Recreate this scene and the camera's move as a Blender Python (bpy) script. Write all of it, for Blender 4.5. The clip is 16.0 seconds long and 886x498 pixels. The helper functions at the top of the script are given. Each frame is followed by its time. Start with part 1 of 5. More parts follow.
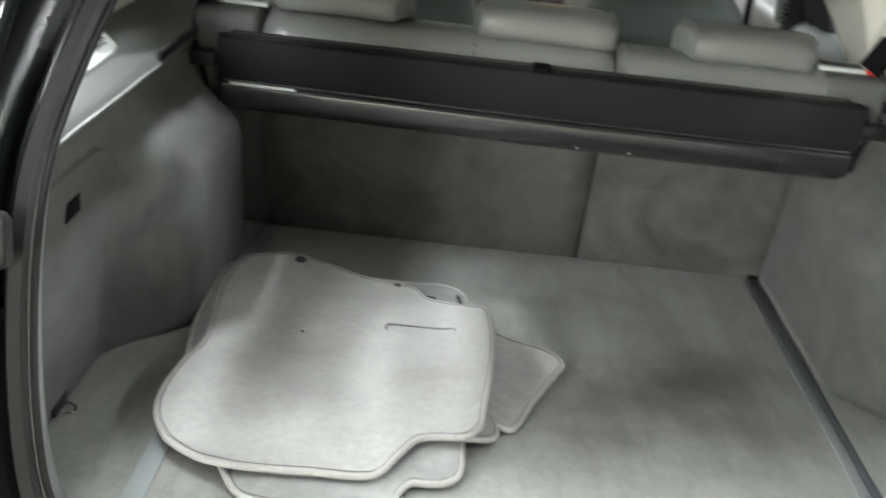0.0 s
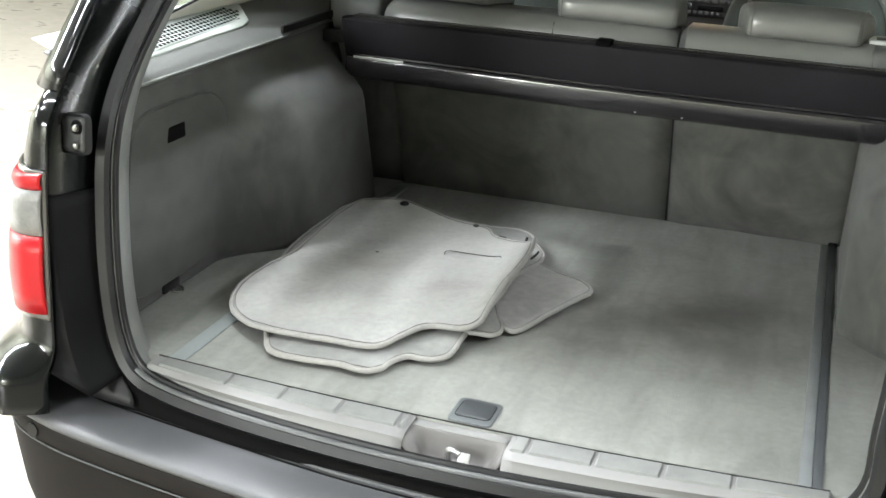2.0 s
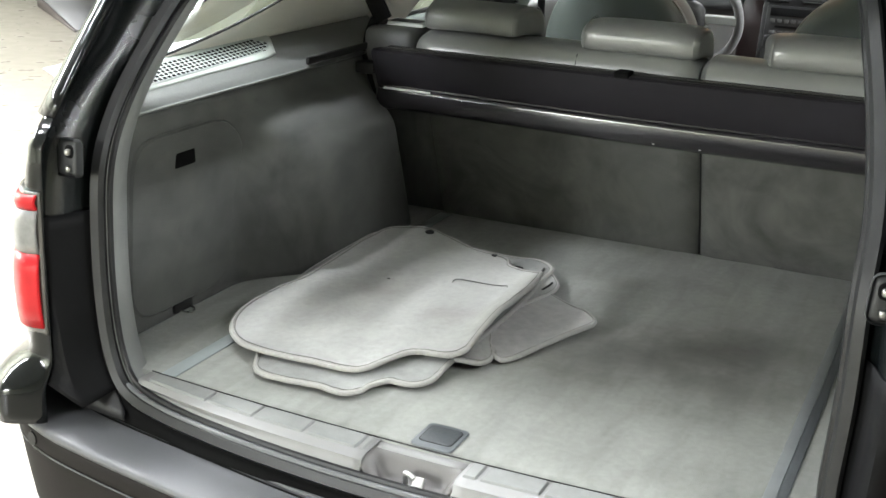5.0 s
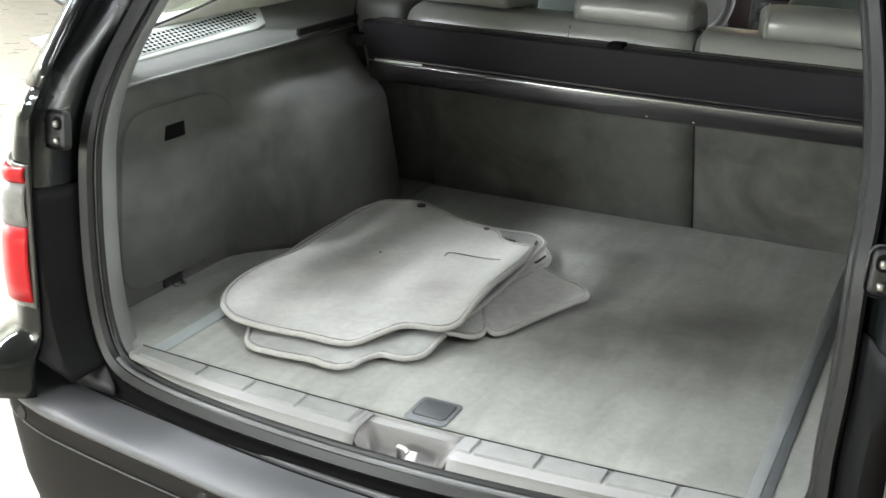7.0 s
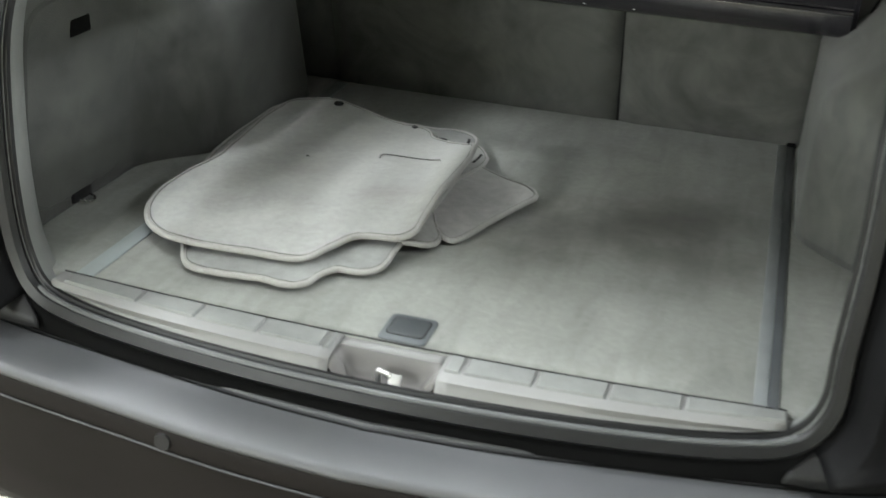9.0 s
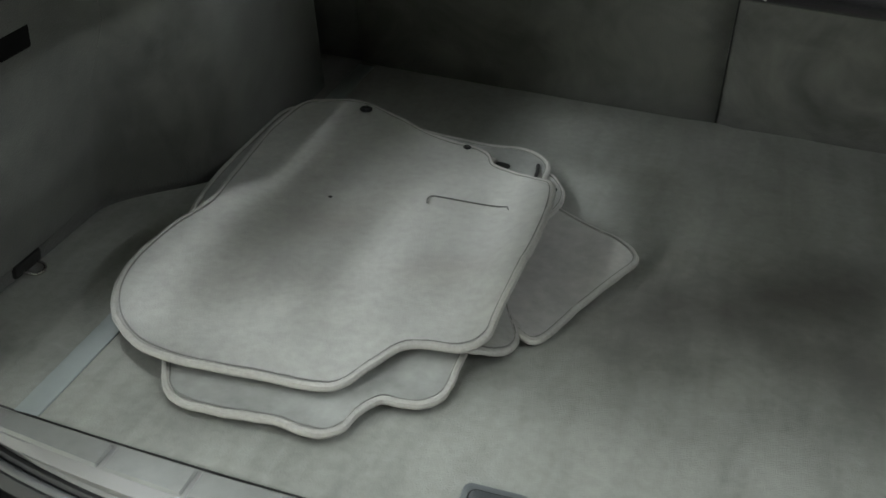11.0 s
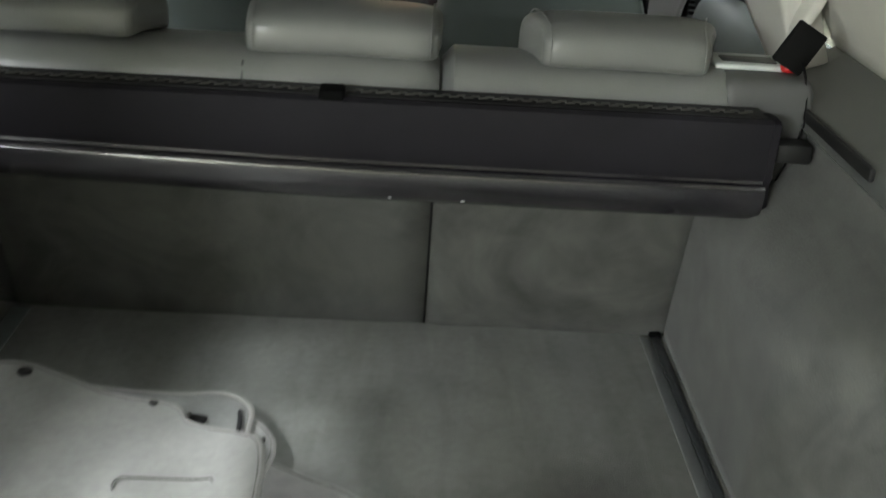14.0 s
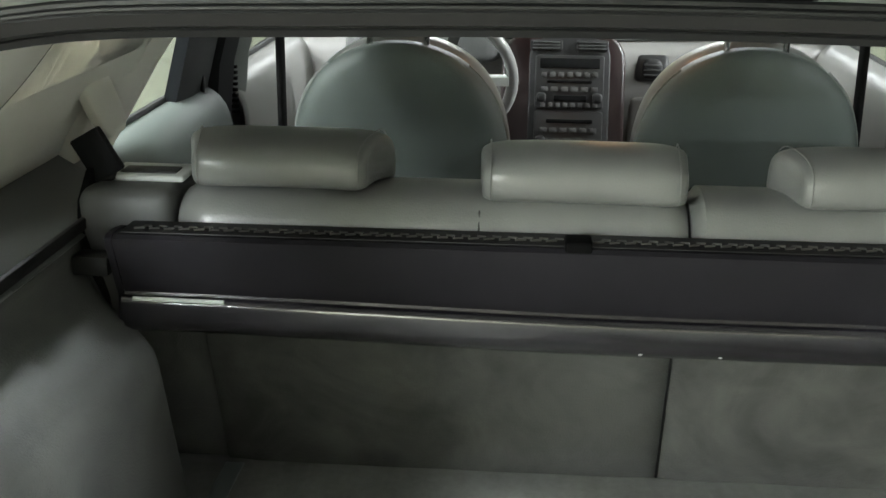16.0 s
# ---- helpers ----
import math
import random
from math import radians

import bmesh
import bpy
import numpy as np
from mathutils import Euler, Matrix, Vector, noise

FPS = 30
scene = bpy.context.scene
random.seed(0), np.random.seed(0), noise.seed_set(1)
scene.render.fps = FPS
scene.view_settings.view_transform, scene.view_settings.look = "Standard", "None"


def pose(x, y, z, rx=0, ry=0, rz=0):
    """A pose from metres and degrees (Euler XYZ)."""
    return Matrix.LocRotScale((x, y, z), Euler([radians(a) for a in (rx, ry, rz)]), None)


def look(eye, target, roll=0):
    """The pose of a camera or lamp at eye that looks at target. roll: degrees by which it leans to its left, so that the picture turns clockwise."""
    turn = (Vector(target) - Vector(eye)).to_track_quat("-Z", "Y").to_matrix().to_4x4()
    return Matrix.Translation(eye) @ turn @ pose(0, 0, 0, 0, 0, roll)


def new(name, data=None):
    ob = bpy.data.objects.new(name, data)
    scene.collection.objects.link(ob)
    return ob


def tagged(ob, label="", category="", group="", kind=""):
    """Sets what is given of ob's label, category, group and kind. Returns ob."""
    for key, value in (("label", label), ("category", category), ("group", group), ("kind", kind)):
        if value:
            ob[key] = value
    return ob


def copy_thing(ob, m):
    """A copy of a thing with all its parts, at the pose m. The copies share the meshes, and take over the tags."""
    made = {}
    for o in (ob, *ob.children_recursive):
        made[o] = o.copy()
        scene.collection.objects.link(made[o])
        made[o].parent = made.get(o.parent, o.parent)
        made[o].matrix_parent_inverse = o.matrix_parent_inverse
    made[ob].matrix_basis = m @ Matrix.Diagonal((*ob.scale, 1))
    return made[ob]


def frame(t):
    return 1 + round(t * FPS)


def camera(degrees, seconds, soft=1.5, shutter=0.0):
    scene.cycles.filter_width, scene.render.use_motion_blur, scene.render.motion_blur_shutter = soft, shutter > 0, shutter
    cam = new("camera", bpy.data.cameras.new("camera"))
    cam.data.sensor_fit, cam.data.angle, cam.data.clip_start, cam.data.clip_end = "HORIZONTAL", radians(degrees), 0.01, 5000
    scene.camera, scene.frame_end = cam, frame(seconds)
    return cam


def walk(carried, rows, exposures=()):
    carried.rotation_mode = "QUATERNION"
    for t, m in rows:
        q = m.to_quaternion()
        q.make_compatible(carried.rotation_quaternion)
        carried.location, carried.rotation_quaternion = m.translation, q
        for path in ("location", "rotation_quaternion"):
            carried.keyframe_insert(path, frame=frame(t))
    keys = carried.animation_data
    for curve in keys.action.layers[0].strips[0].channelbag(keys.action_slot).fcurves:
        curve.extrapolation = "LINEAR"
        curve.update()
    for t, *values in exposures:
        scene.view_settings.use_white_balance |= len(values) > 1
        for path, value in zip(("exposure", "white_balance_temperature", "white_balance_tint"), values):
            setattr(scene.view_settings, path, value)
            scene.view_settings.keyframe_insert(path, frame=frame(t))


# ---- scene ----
cam = camera(41.0, 16.0, shutter=0.5)
PATH = [
    (0, (-0.143, -1.243, 0.82), (-0.134, 0.632, 0.124), 6.5),
    (0.2, (-0.063, -1.252, 0.82), (-0.201, 0.626, 0.146), 6.7),
    (0.5, (0.038, -1.273, 0.817), (-0.234, 0.591, 0.144), 6.9),
    (0.7, (0.084, -1.296, 0.811), (-0.232, 0.552, 0.117), 5.9),
    (0.8, (0.104, -1.313, 0.808), (-0.238, 0.529, 0.108), 5.5),
    (1, (0.144, -1.361, 0.801), (-0.269, 0.473, 0.12), 4.5),
    (1.2, (0.194, -1.429, 0.797), (-0.247, 0.403, 0.125), 4.8),
    (1.3, (0.221, -1.464, 0.796), (-0.227, 0.357, 0.102), 5.0),
    (1.5, (0.276, -1.521, 0.795), (-0.18, 0.275, 0.043), 5.3),
    (1.7, (0.327, -1.548, 0.803), (-0.156, 0.263, 0.105), 4.5),
    (2, (0.41, -1.555, 0.821), (-0.147, 0.24, 0.137), 3.2),
    (2.2, (0.478, -1.541, 0.823), (-0.143, 0.235, 0.146), 3.3),
    (2.5, (0.573, -1.502, 0.824), (-0.136, 0.249, 0.169), 3.5),
    (3, (0.643, -1.484, 0.832), (-0.103, 0.25, 0.174), 2.5),
    (3.5, (0.671, -1.479, 0.828), (-0.093, 0.261, 0.202), 1.9),
    (4, (0.673, -1.479, 0.831), (-0.115, 0.248, 0.203), 1.6),
    (6.5, (0.655, -1.481, 0.825), (-0.142, 0.229, 0.161), 2.0),
    (7, (0.655, -1.471, 0.822), (-0.12, 0.243, 0.142), 2.1),
    (7.5, (0.65, -1.463, 0.817), (-0.1, 0.256, 0.121), 2.2),
    (8, (0.625, -1.46, 0.808), (-0.073, 0.263, 0.071), 3.0),
    (8.2, (0.587, -1.462, 0.804), (-0.02, 0.285, 0.042), 3.0),
    (8.5, (0.514, -1.465, 0.795), (-0.027, 0.299, 0.025), 2.9),
    (8.7, (0.469, -1.46, 0.786), (-0.017, 0.3, -0.029), 3.2),
    (9, (0.406, -1.413, 0.776), (-0.056, 0.346, -0.057), 3.7),
    (9.2, (0.362, -1.34, 0.775), (-0.115, 0.411, -0.066), 3.8),
    (9.5, (0.304, -1.211, 0.775), (-0.169, 0.529, -0.09), 3.9),
    (9.7, (0.277, -1.144, 0.778), (-0.219, 0.591, -0.085), 3.8),
    (10, (0.248, -1.07, 0.783), (-0.233, 0.655, -0.108), 3.7),
    (12.5, (0.049, -0.783, 0.775), (-0.294, 0.875, -0.29), 6.3),
    (12.8, (0.052, -0.793, 0.776), (-0.308, 0.886, -0.249), 5.6),
    (13, (0.055, -0.798, 0.782), (-0.268, 0.893, -0.235), 5.2),
    (13.2, (0.057, -0.798, 0.794), (-0.206, 0.93, -0.179), 4.7),
    (13.3, (0.059, -0.797, 0.8), (-0.156, 0.934, -0.178), 4.4),
    (13.5, (0.067, -0.793, 0.807), (-0.065, 1.011, -0.048), 3.9),
    (13.7, (0.081, -0.763, 0.804), (0.005, 1.072, 0.012), 3.8),
    (13.8, (0.088, -0.733, 0.802), (0.065, 1.103, 0.009), 3.8),
    (14, (0.095, -0.656, 0.8), (0.164, 1.195, 0.046), 3.7),
    (14.1, (0.095, -0.614, 0.800), (0.163, 1.238, 0.047), 3.1),
    (14.5, (0.082, -0.507, 0.807), (0.108, 1.377, 0.135), 0.8),
    (15, (0.039, -0.509, 0.826), (0.069, 1.391, 0.205), 0.8),
    (15.2, (0.028, -0.534, 0.836), (0.034, 1.373, 0.235), 0.8),
    (15.5, (-0.001, -0.539, 0.825), (-0.041, 1.374, 0.242), 1.0),
    (15.8, (-0.032, -0.541, 0.827), (-0.192, 1.361, 0.232), 0.7),
    (16, (-0.052, -0.544, 0.829), (-0.204, 1.356, 0.221), 0.5),
]
# seconds, stops, kelvin, tint
EXPOSE = [(0.0, -0.03, 6480, 17), (2.0, -0.09, 6480, 17), (4.0, -0.11, 6480, 17), (8.0, -0.24, 6480, 17), (9.0, -0.53, 6480, 14.5), (10.0, -1.04, 6480, 13.5), (12.3, -1.19, 6480, 12), (13.4, -1.12, 6480, 12), (14.0, -0.41, 6480, 15), (14.5, -0.38, 6480, 14), (15.0, -0.14, 6480, 13), (16.0, -0.05, 6480, 13)]
walk(cam, [(t, look(eye, target, roll)) for t, eye, target, roll in PATH], EXPOSE)

# ---- world and lamps ----
world = bpy.data.worlds.new("garage_air")
scene.world = world
world.use_nodes = True
world.node_tree.nodes["Background"].inputs["Color"].default_value = (0.9, 0.95, 1.0, 1)
world.node_tree.nodes["Background"].inputs["Strength"].default_value = 0.004

GROUND = -0.62
CEIL = 2.45


def tube_lamp(x, y, power, lx=1.5, ly=0.32):
    d = bpy.data.lights.new("unseen_lamp_light", "AREA")
    d.shape, d.size, d.size_y, d.energy = "RECTANGLE", lx, ly, power
    d.color = (0.93, 1.0, 1.0)
    o = new("unseen_lamp_light", d)
    o.location = (x, y, CEIL - 0.09)
    return o


# ceiling lamps are unseen; places and watts are fitted to the boot's light
# x, y, watts, size across, size along
LAMPS = [(-0.9, -1.7, 30, 0.3, 0.3), (-0.5, -0.1, 29, 0.3, 0.3), (-1.3, 0.4, 100, 0.3, 0.3), (-2.1, 0.4, 46, 0.3, 0.3), (-2.6, 0.4, 132, 0.3, 0.3), (-2.6, -0.5, 80, 0.3, 0.3), (-3.2, -0.5, 69, 0.3, 0.3),
         (1.6, -1.2, 18, 0.3, 0.3), (3.2, -0.4, 71, 0.3, 0.3), (3.2, -1.4, 68, 0.3, 0.3), (-4.6, -8.0, 2260, 2.4, 0.3), (-3.4, 2.4, 280, 1.5, 0.32), (3.4, 2.4, 560, 1.5, 0.32), (-7.7, 1.0, 1600, 0.5, 4.5), (7.7, 1.0, 1550, 0.5, 4.5), (0.0, 6.2, 230, 1.5, 0.32)]
for lx_, ly_, p_, wa_, wb_ in LAMPS:
    tube_lamp(lx_, ly_, p_, wa_, wb_)
dome = bpy.data.lights.new("dome_lamp_light", "AREA")
dome.shape, dome.size, dome.size_y, dome.energy, dome.color = "RECTANGLE", 0.12, 0.06, 0.3, (1.0, 0.58, 0.28)
new("dome_lamp_light", dome).location = (0.08, 1.75, 0.725)


# ---- materials ----
def mat(name, color, rough=0.5, metal=0.0, spec=0.5, coat=0.0, var=0.0, vscale=6.0, var2=0.0, v2scale=60.0,
        bump=0.0, bscale=300.0, sheen=0.0, swirl=0.0, dark=(0.5, 0.5, 0.5), rvar=0.0, streak=0.0, dark_ovals=(), oval_tint=(0.42, 0.375, 0.34)):
    m = bpy.data.materials.new(name)
    m.use_nodes = True
    nt = m.node_tree
    b = nt.nodes["Principled BSDF"]
    b.inputs["Roughness"].default_value = rough
    b.inputs["Metallic"].default_value = metal
    b.inputs["Specular IOR Level"].default_value = spec
    b.inputs["Coat Weight"].default_value = coat
    b.inputs["Coat Roughness"].default_value = 0.04
    b.inputs["Sheen Weight"].default_value = sheen
    b.inputs["Base Color"].default_value = (*color, 1)
    tc = nt.nodes.new("ShaderNodeTexCoord")
    sock = None

    def layer(prev, scale, amount, detail, lo, hi):
        n = nt.nodes.new("ShaderNodeTexNoise")
        n.inputs["Scale"].default_value, n.inputs["Detail"].default_value, n.inputs["Roughness"].default_value = scale, detail, 0.6
        n.inputs["Distortion"].default_value = swirl
        nt.links.new(tc.outputs["Object"], n.inputs["Vector"])
        r = nt.nodes.new("ShaderNodeMapRange")
        r.inputs[1].default_value, r.inputs[2].default_value = lo, hi
        r.inputs[3].default_value, r.inputs[4].default_value = 0.0, amount
        nt.links.new(n.outputs["Fac"], r.inputs[0])
        mx = nt.nodes.new("ShaderNodeMix")
        mx.data_type, mx.blend_type = "RGBA", "MULTIPLY"
        nt.links.new(r.outputs[0], mx.inputs[0])
        if prev is None:
            mx.inputs[6].default_value = (*color, 1)
        else:
            nt.links.new(prev, mx.inputs[6])
        mx.inputs[7].default_value = (*dark, 1)
        return mx.outputs[2]

    if var:
        sock = layer(sock, vscale, var, 4.0, 0.38, 0.68)
    if var2:
        sock = layer(sock, v2scale, var2, 3.0, 0.3, 0.7)
    if streak:
        mp = nt.nodes.new("ShaderNodeMapping")
        mp.inputs["Rotation"].default_value, mp.inputs["Scale"].default_value = (0, 0, radians(9)), (26, 5, 9)
        nt.links.new(tc.outputs["Object"], mp.inputs["Vector"])
        n = nt.nodes.new("ShaderNodeTexNoise")
        n.inputs["Scale"].default_value, n.inputs["Detail"].default_value, n.inputs["Distortion"].default_value = 1.0, 5.0, 0.8
        nt.links.new(mp.outputs[0], n.inputs["Vector"])
        r = nt.nodes.new("ShaderNodeMapRange")
        r.inputs[1].default_value, r.inputs[2].default_value, r.inputs[4].default_value = 0.42, 0.68, streak
        nt.links.new(n.outputs["Fac"], r.inputs[0])
        mx = nt.nodes.new("ShaderNodeMix")
        mx.data_type, mx.blend_type = "RGBA", "MULTIPLY"
        nt.links.new(r.outputs[0], mx.inputs[0])
        if sock is None:
            mx.inputs[6].default_value = (*color, 1)
        else:
            nt.links.new(sock, mx.inputs[6])
        mx.inputs[7].default_value = (*dark, 1)
        sock = mx.outputs[2]
    for sx, sy, ra, rb_, turn, power in dark_ovals:
        mp = nt.nodes.new("ShaderNodeMapping")
        mp.vector_type = "TEXTURE"
        mp.inputs["Location"].default_value, mp.inputs["Rotation"].default_value, mp.inputs["Scale"].default_value = (sx, sy, 0), (0, 0, radians(turn)), (ra, rb_, 50)
        wob = nt.nodes.new("ShaderNodeTexNoise")
        wob.inputs["Scale"].default_value, wob.inputs["Detail"].default_value = 7.0, 4.0
        nt.links.new(tc.outputs["Object"], wob.inputs["Vector"])
        nt.links.new(tc.outputs["Object"], mp.inputs["Vector"])
        ln = nt.nodes.new("ShaderNodeVectorMath")
        ln.operation = "LENGTH"
        nt.links.new(mp.outputs[0], ln.inputs[0])
        ad = nt.nodes.new("ShaderNodeMath")
        ad.operation = "MULTIPLY_ADD"
        nt.links.new(wob.outputs["Fac"], ad.inputs[0])
        ad.inputs[1].default_value = 1.3
        nt.links.new(ln.outputs["Value"], ad.inputs[2])
        r = nt.nodes.new("ShaderNodeMapRange")
        r.interpolation_type = "SMOOTHSTEP"
        r.inputs[1].default_value, r.inputs[2].default_value, r.inputs[3].default_value, r.inputs[4].default_value = 0.55, 1.75, power, 0.0
        nt.links.new(ad.outputs[0], r.inputs[0])
        mx = nt.nodes.new("ShaderNodeMix")
        mx.data_type, mx.blend_type = "RGBA", "MULTIPLY"
        nt.links.new(r.outputs[0], mx.inputs[0])
        if sock is None:
            mx.inputs[6].default_value = (*color, 1)
        else:
            nt.links.new(sock, mx.inputs[6])
        mx.inputs[7].default_value = (*oval_tint, 1)
        sock = mx.outputs[2]
    if sock is not None:
        nt.links.new(sock, b.inputs["Base Color"])
    if bump:
        n = nt.nodes.new("ShaderNodeTexNoise")
        n.inputs["Scale"].default_value, n.inputs["Detail"].default_value = bscale, 3.0
        nt.links.new(tc.outputs["Object"], n.inputs["Vector"])
        bp = nt.nodes.new("ShaderNodeBump")
        bp.inputs["Strength"].default_value, bp.inputs["Distance"].default_value = bump, 0.002
        nt.links.new(n.outputs["Fac"], bp.inputs["Height"])
        nt.links.new(bp.outputs[0], b.inputs["Normal"])
    if rvar:
        n = nt.nodes.new("ShaderNodeTexNoise")
        n.inputs["Scale"].default_value, n.inputs["Detail"].default_value = 9.0, 5.0
        nt.links.new(tc.outputs["Object"], n.inputs["Vector"])
        r = nt.nodes.new("ShaderNodeMapRange")
        r.inputs[1].default_value, r.inputs[2].default_value = 0.3, 0.7
        r.inputs[3].default_value, r.inputs[4].default_value = rough - rvar, rough + rvar
        nt.links.new(n.outputs["Fac"], r.inputs[0])
        nt.links.new(r.outputs[0], b.inputs["Roughness"])
    return m


def glass(name, tint):
    m = bpy.data.materials.new(name)
    m.use_nodes = True
    b = m.node_tree.nodes["Principled BSDF"]
    b.inputs["Base Color"].default_value = (*tint, 1)
    b.inputs["Roughness"].default_value = 0.02
    b.inputs["Transmission Weight"].default_value = 1.0
    b.inputs["IOR"].default_value = 1.05
    return m


# brownish darker ovals on the carpet: x, y, two radii, turn, strength
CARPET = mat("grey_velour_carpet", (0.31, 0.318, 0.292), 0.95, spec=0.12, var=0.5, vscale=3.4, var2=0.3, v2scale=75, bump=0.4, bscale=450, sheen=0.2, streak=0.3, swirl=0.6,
             dark_ovals=((0.235, 0.455, 0.36, 0.14, 38, 0.85), (0.37, 0.34, 0.18, 0.11, 12, 0.5)), oval_tint=(0.24, 0.215, 0.20))
LINING = mat("grey_felt_lining", (0.115, 0.118, 0.110), 0.95, spec=0.12, var=0.42, vscale=4.5, var2=0.4, v2scale=13, bump=0.5, bscale=380, sheen=0.15, streak=0.5, dark=(0.52, 0.52, 0.54))
SEATFELT = mat("brushed_grey_seat_felt", (0.135, 0.137, 0.128), 0.95, spec=0.12, var=0.85, vscale=3.6, var2=0.5, v2scale=9, bump=0.5, bscale=380, sheen=0.15, swirl=1.4, dark=(0.5, 0.5, 0.5))
MATMAT = mat("light_grey_mat_pile", (0.40, 0.405, 0.38), 0.97, spec=0.1, var=0.5, vscale=8, var2=0.35, v2scale=90, bump=0.4, bscale=450, sheen=0.25, dark=(0.62, 0.61, 0.62),
             dark_ovals=((-0.31, 0.37, 0.10, 0.07, 65, 0.3), (-0.14, 0.30, 0.08, 0.06, 30, 0.35)), oval_tint=(0.62, 0.54, 0.5))
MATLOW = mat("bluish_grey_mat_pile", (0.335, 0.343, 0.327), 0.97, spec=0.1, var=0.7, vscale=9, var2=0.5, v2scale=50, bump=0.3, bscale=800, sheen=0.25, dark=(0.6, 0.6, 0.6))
MATREAR = mat("dirty_grey_mat_pile", (0.47, 0.463, 0.445), 0.97, spec=0.1, var=0.3, vscale=9, var2=0.5, v2scale=50, bump=0.3, bscale=800, sheen=0.25, dark=(0.6, 0.6, 0.6))
PIPING = mat("pale_grey_mat_binding", (0.40, 0.395, 0.37), 0.8, spec=0.2, var2=0.3, v2scale=220, bump=0.5, bscale=700)
RUBBER = mat("black_rubber_backing", (0.03, 0.03, 0.03), 0.8, spec=0.2)
TRIM = mat("grey_trim_plastic", (0.215, 0.215, 0.21), 0.55, spec=0.4, var=0.15, vscale=8, bump=0.25, bscale=900)
PTRIM = mat("light_grey_pillar_plastic", (0.20, 0.205, 0.20), 0.5, spec=0.4, var=0.15, vscale=8, bump=0.25, bscale=900)
PADMAT = mat("grey_ribbed_pad_plastic", (0.225, 0.232, 0.222), 0.6, spec=0.35, var=0.3, vscale=9, var2=0.2, v2scale=50, bump=0.3, bscale=800)
DKTRIM = mat("dark_grey_trim_plastic", (0.07, 0.072, 0.07), 0.5, spec=0.4, var=0.2, vscale=10, bump=0.3, bscale=900)
COVER = mat("charcoal_cover_vinyl", (0.022, 0.020, 0.024), 0.19, spec=1.0, coat=0.7, var=0.2, vscale=12, bump=0.1, bscale=500)
COVERFLAT = mat("charcoal_cover_fabric", (0.019, 0.0175, 0.021), 0.7, spec=0.15, var=0.2, vscale=12, bump=0.3, bscale=900)
JAMB = mat("black_painted_jamb", (0.005, 0.0065, 0.0065), 0.26, spec=0.55, rvar=0.03)
JAMBBLACK = mat("satin_black_jamb", (0.005, 0.005, 0.0054), 0.6, spec=0.1, var=0.3, vscale=8)
BLACK = mat("matt_black_plastic", (0.012, 0.012, 0.012), 0.55, spec=0.4)
SEAL = mat("dark_rubber_seal", (0.010, 0.0103, 0.0105), 0.45, spec=0.35, var=0.3, vscale=20)
PAINT = mat("black_car_paint", (0.005, 0.006, 0.006), 0.1, spec=0.35, rvar=0.02)
BUMPER = mat("weathered_grey_bumper_plastic", (0.072, 0.074, 0.077), 0.42, spec=0.5, var=0.3, vscale=5, bump=0.25, bscale=700, rvar=0.08)
SKIRT = mat("black_skirt_plastic", (0.014, 0.012, 0.011), 0.7, spec=0.12, var=0.3, vscale=6)
LEATHER = mat("grey_leather", (0.225, 0.230, 0.221), 0.28, spec=0.6, var=0.2, vscale=7, bump=0.12, bscale=320)
SEATCLOTH = mat("grey_green_seat_back_vinyl", (0.082, 0.097, 0.087), 0.55, spec=0.4, var=0.15, vscale=4, bump=0.2, bscale=400)
SPEAKER = mat("pale_speaker_plastic", (0.52, 0.56, 0.53), 0.4, spec=0.5, var=0.15, vscale=8)
CREAM = mat("cream_pillar_trim", (0.80, 0.78, 0.71), 0.7, spec=0.3, var=0.12, vscale=5, bump=0.2, bscale=600)
CHROME = mat("polished_steel", (0.75, 0.75, 0.74), 0.18, metal=1.0)
WOOD = mat("dark_burgundy_wood_veneer", (0.014, 0.0055, 0.005), 0.3, coat=0.15, var=0.6, vscale=14)
SILVER = mat("grey_radio_plastic", (0.018, 0.018, 0.018), 0.4, var=0.1)
PALE = mat("pale_bezel_plastic", (0.75, 0.78, 0.76), 0.25, spec=0.5)
HOLE = mat("dull_black_plastic", (0.004, 0.004, 0.004), 0.9, spec=0.1)
BUFFER = mat("black_buffer_plastic", (0.018, 0.019, 0.019), 0.5, var=0.3, vscale=20)
BOLT = mat("dull_steel_bolt", (0.32, 0.32, 0.3), 0.35, metal=1.0, var=0.4, vscale=90)
REDLENS = mat("red_lamp_lens", (0.45, 0.010, 0.014), 0.3, spec=0.25, var=0.2, vscale=30)
CLEARLENS = mat("clear_lamp_lens", (0.26, 0.26, 0.25), 0.3, spec=0.3, var=0.7, vscale=22, var2=0.5, v2scale=60)
SMOKE = mat("smoked_lamp_lens", (0.08, 0.075, 0.065), 0.2, coat=1.0)
REDPLAS = mat("red_button_plastic", (0.6, 0.02, 0.02), 0.4)
BELT = mat("black_belt_webbing", (0.006, 0.006, 0.006), 0.8, spec=0.2, bump=0.4, bscale=900)
GLASS = glass("tinted_car_glass", (0.86, 0.92, 0.88))
FLOORMAT = mat("beige_garage_floor_paint", (0.29, 0.27, 0.225), 0.35, spec=0.45, var=0.25, vscale=0.8, var2=0.2, v2scale=9, dark=(0.7, 0.68, 0.64), rvar=0.1)
WALLMAT = mat("pale_green_garage_wall", (0.52, 0.53, 0.43), 0.85, var=0.15, vscale=0.7)
CEILMAT = mat("grey_garage_ceiling", (0.3, 0.3, 0.295), 0.9, var=0.2, vscale=0.6)
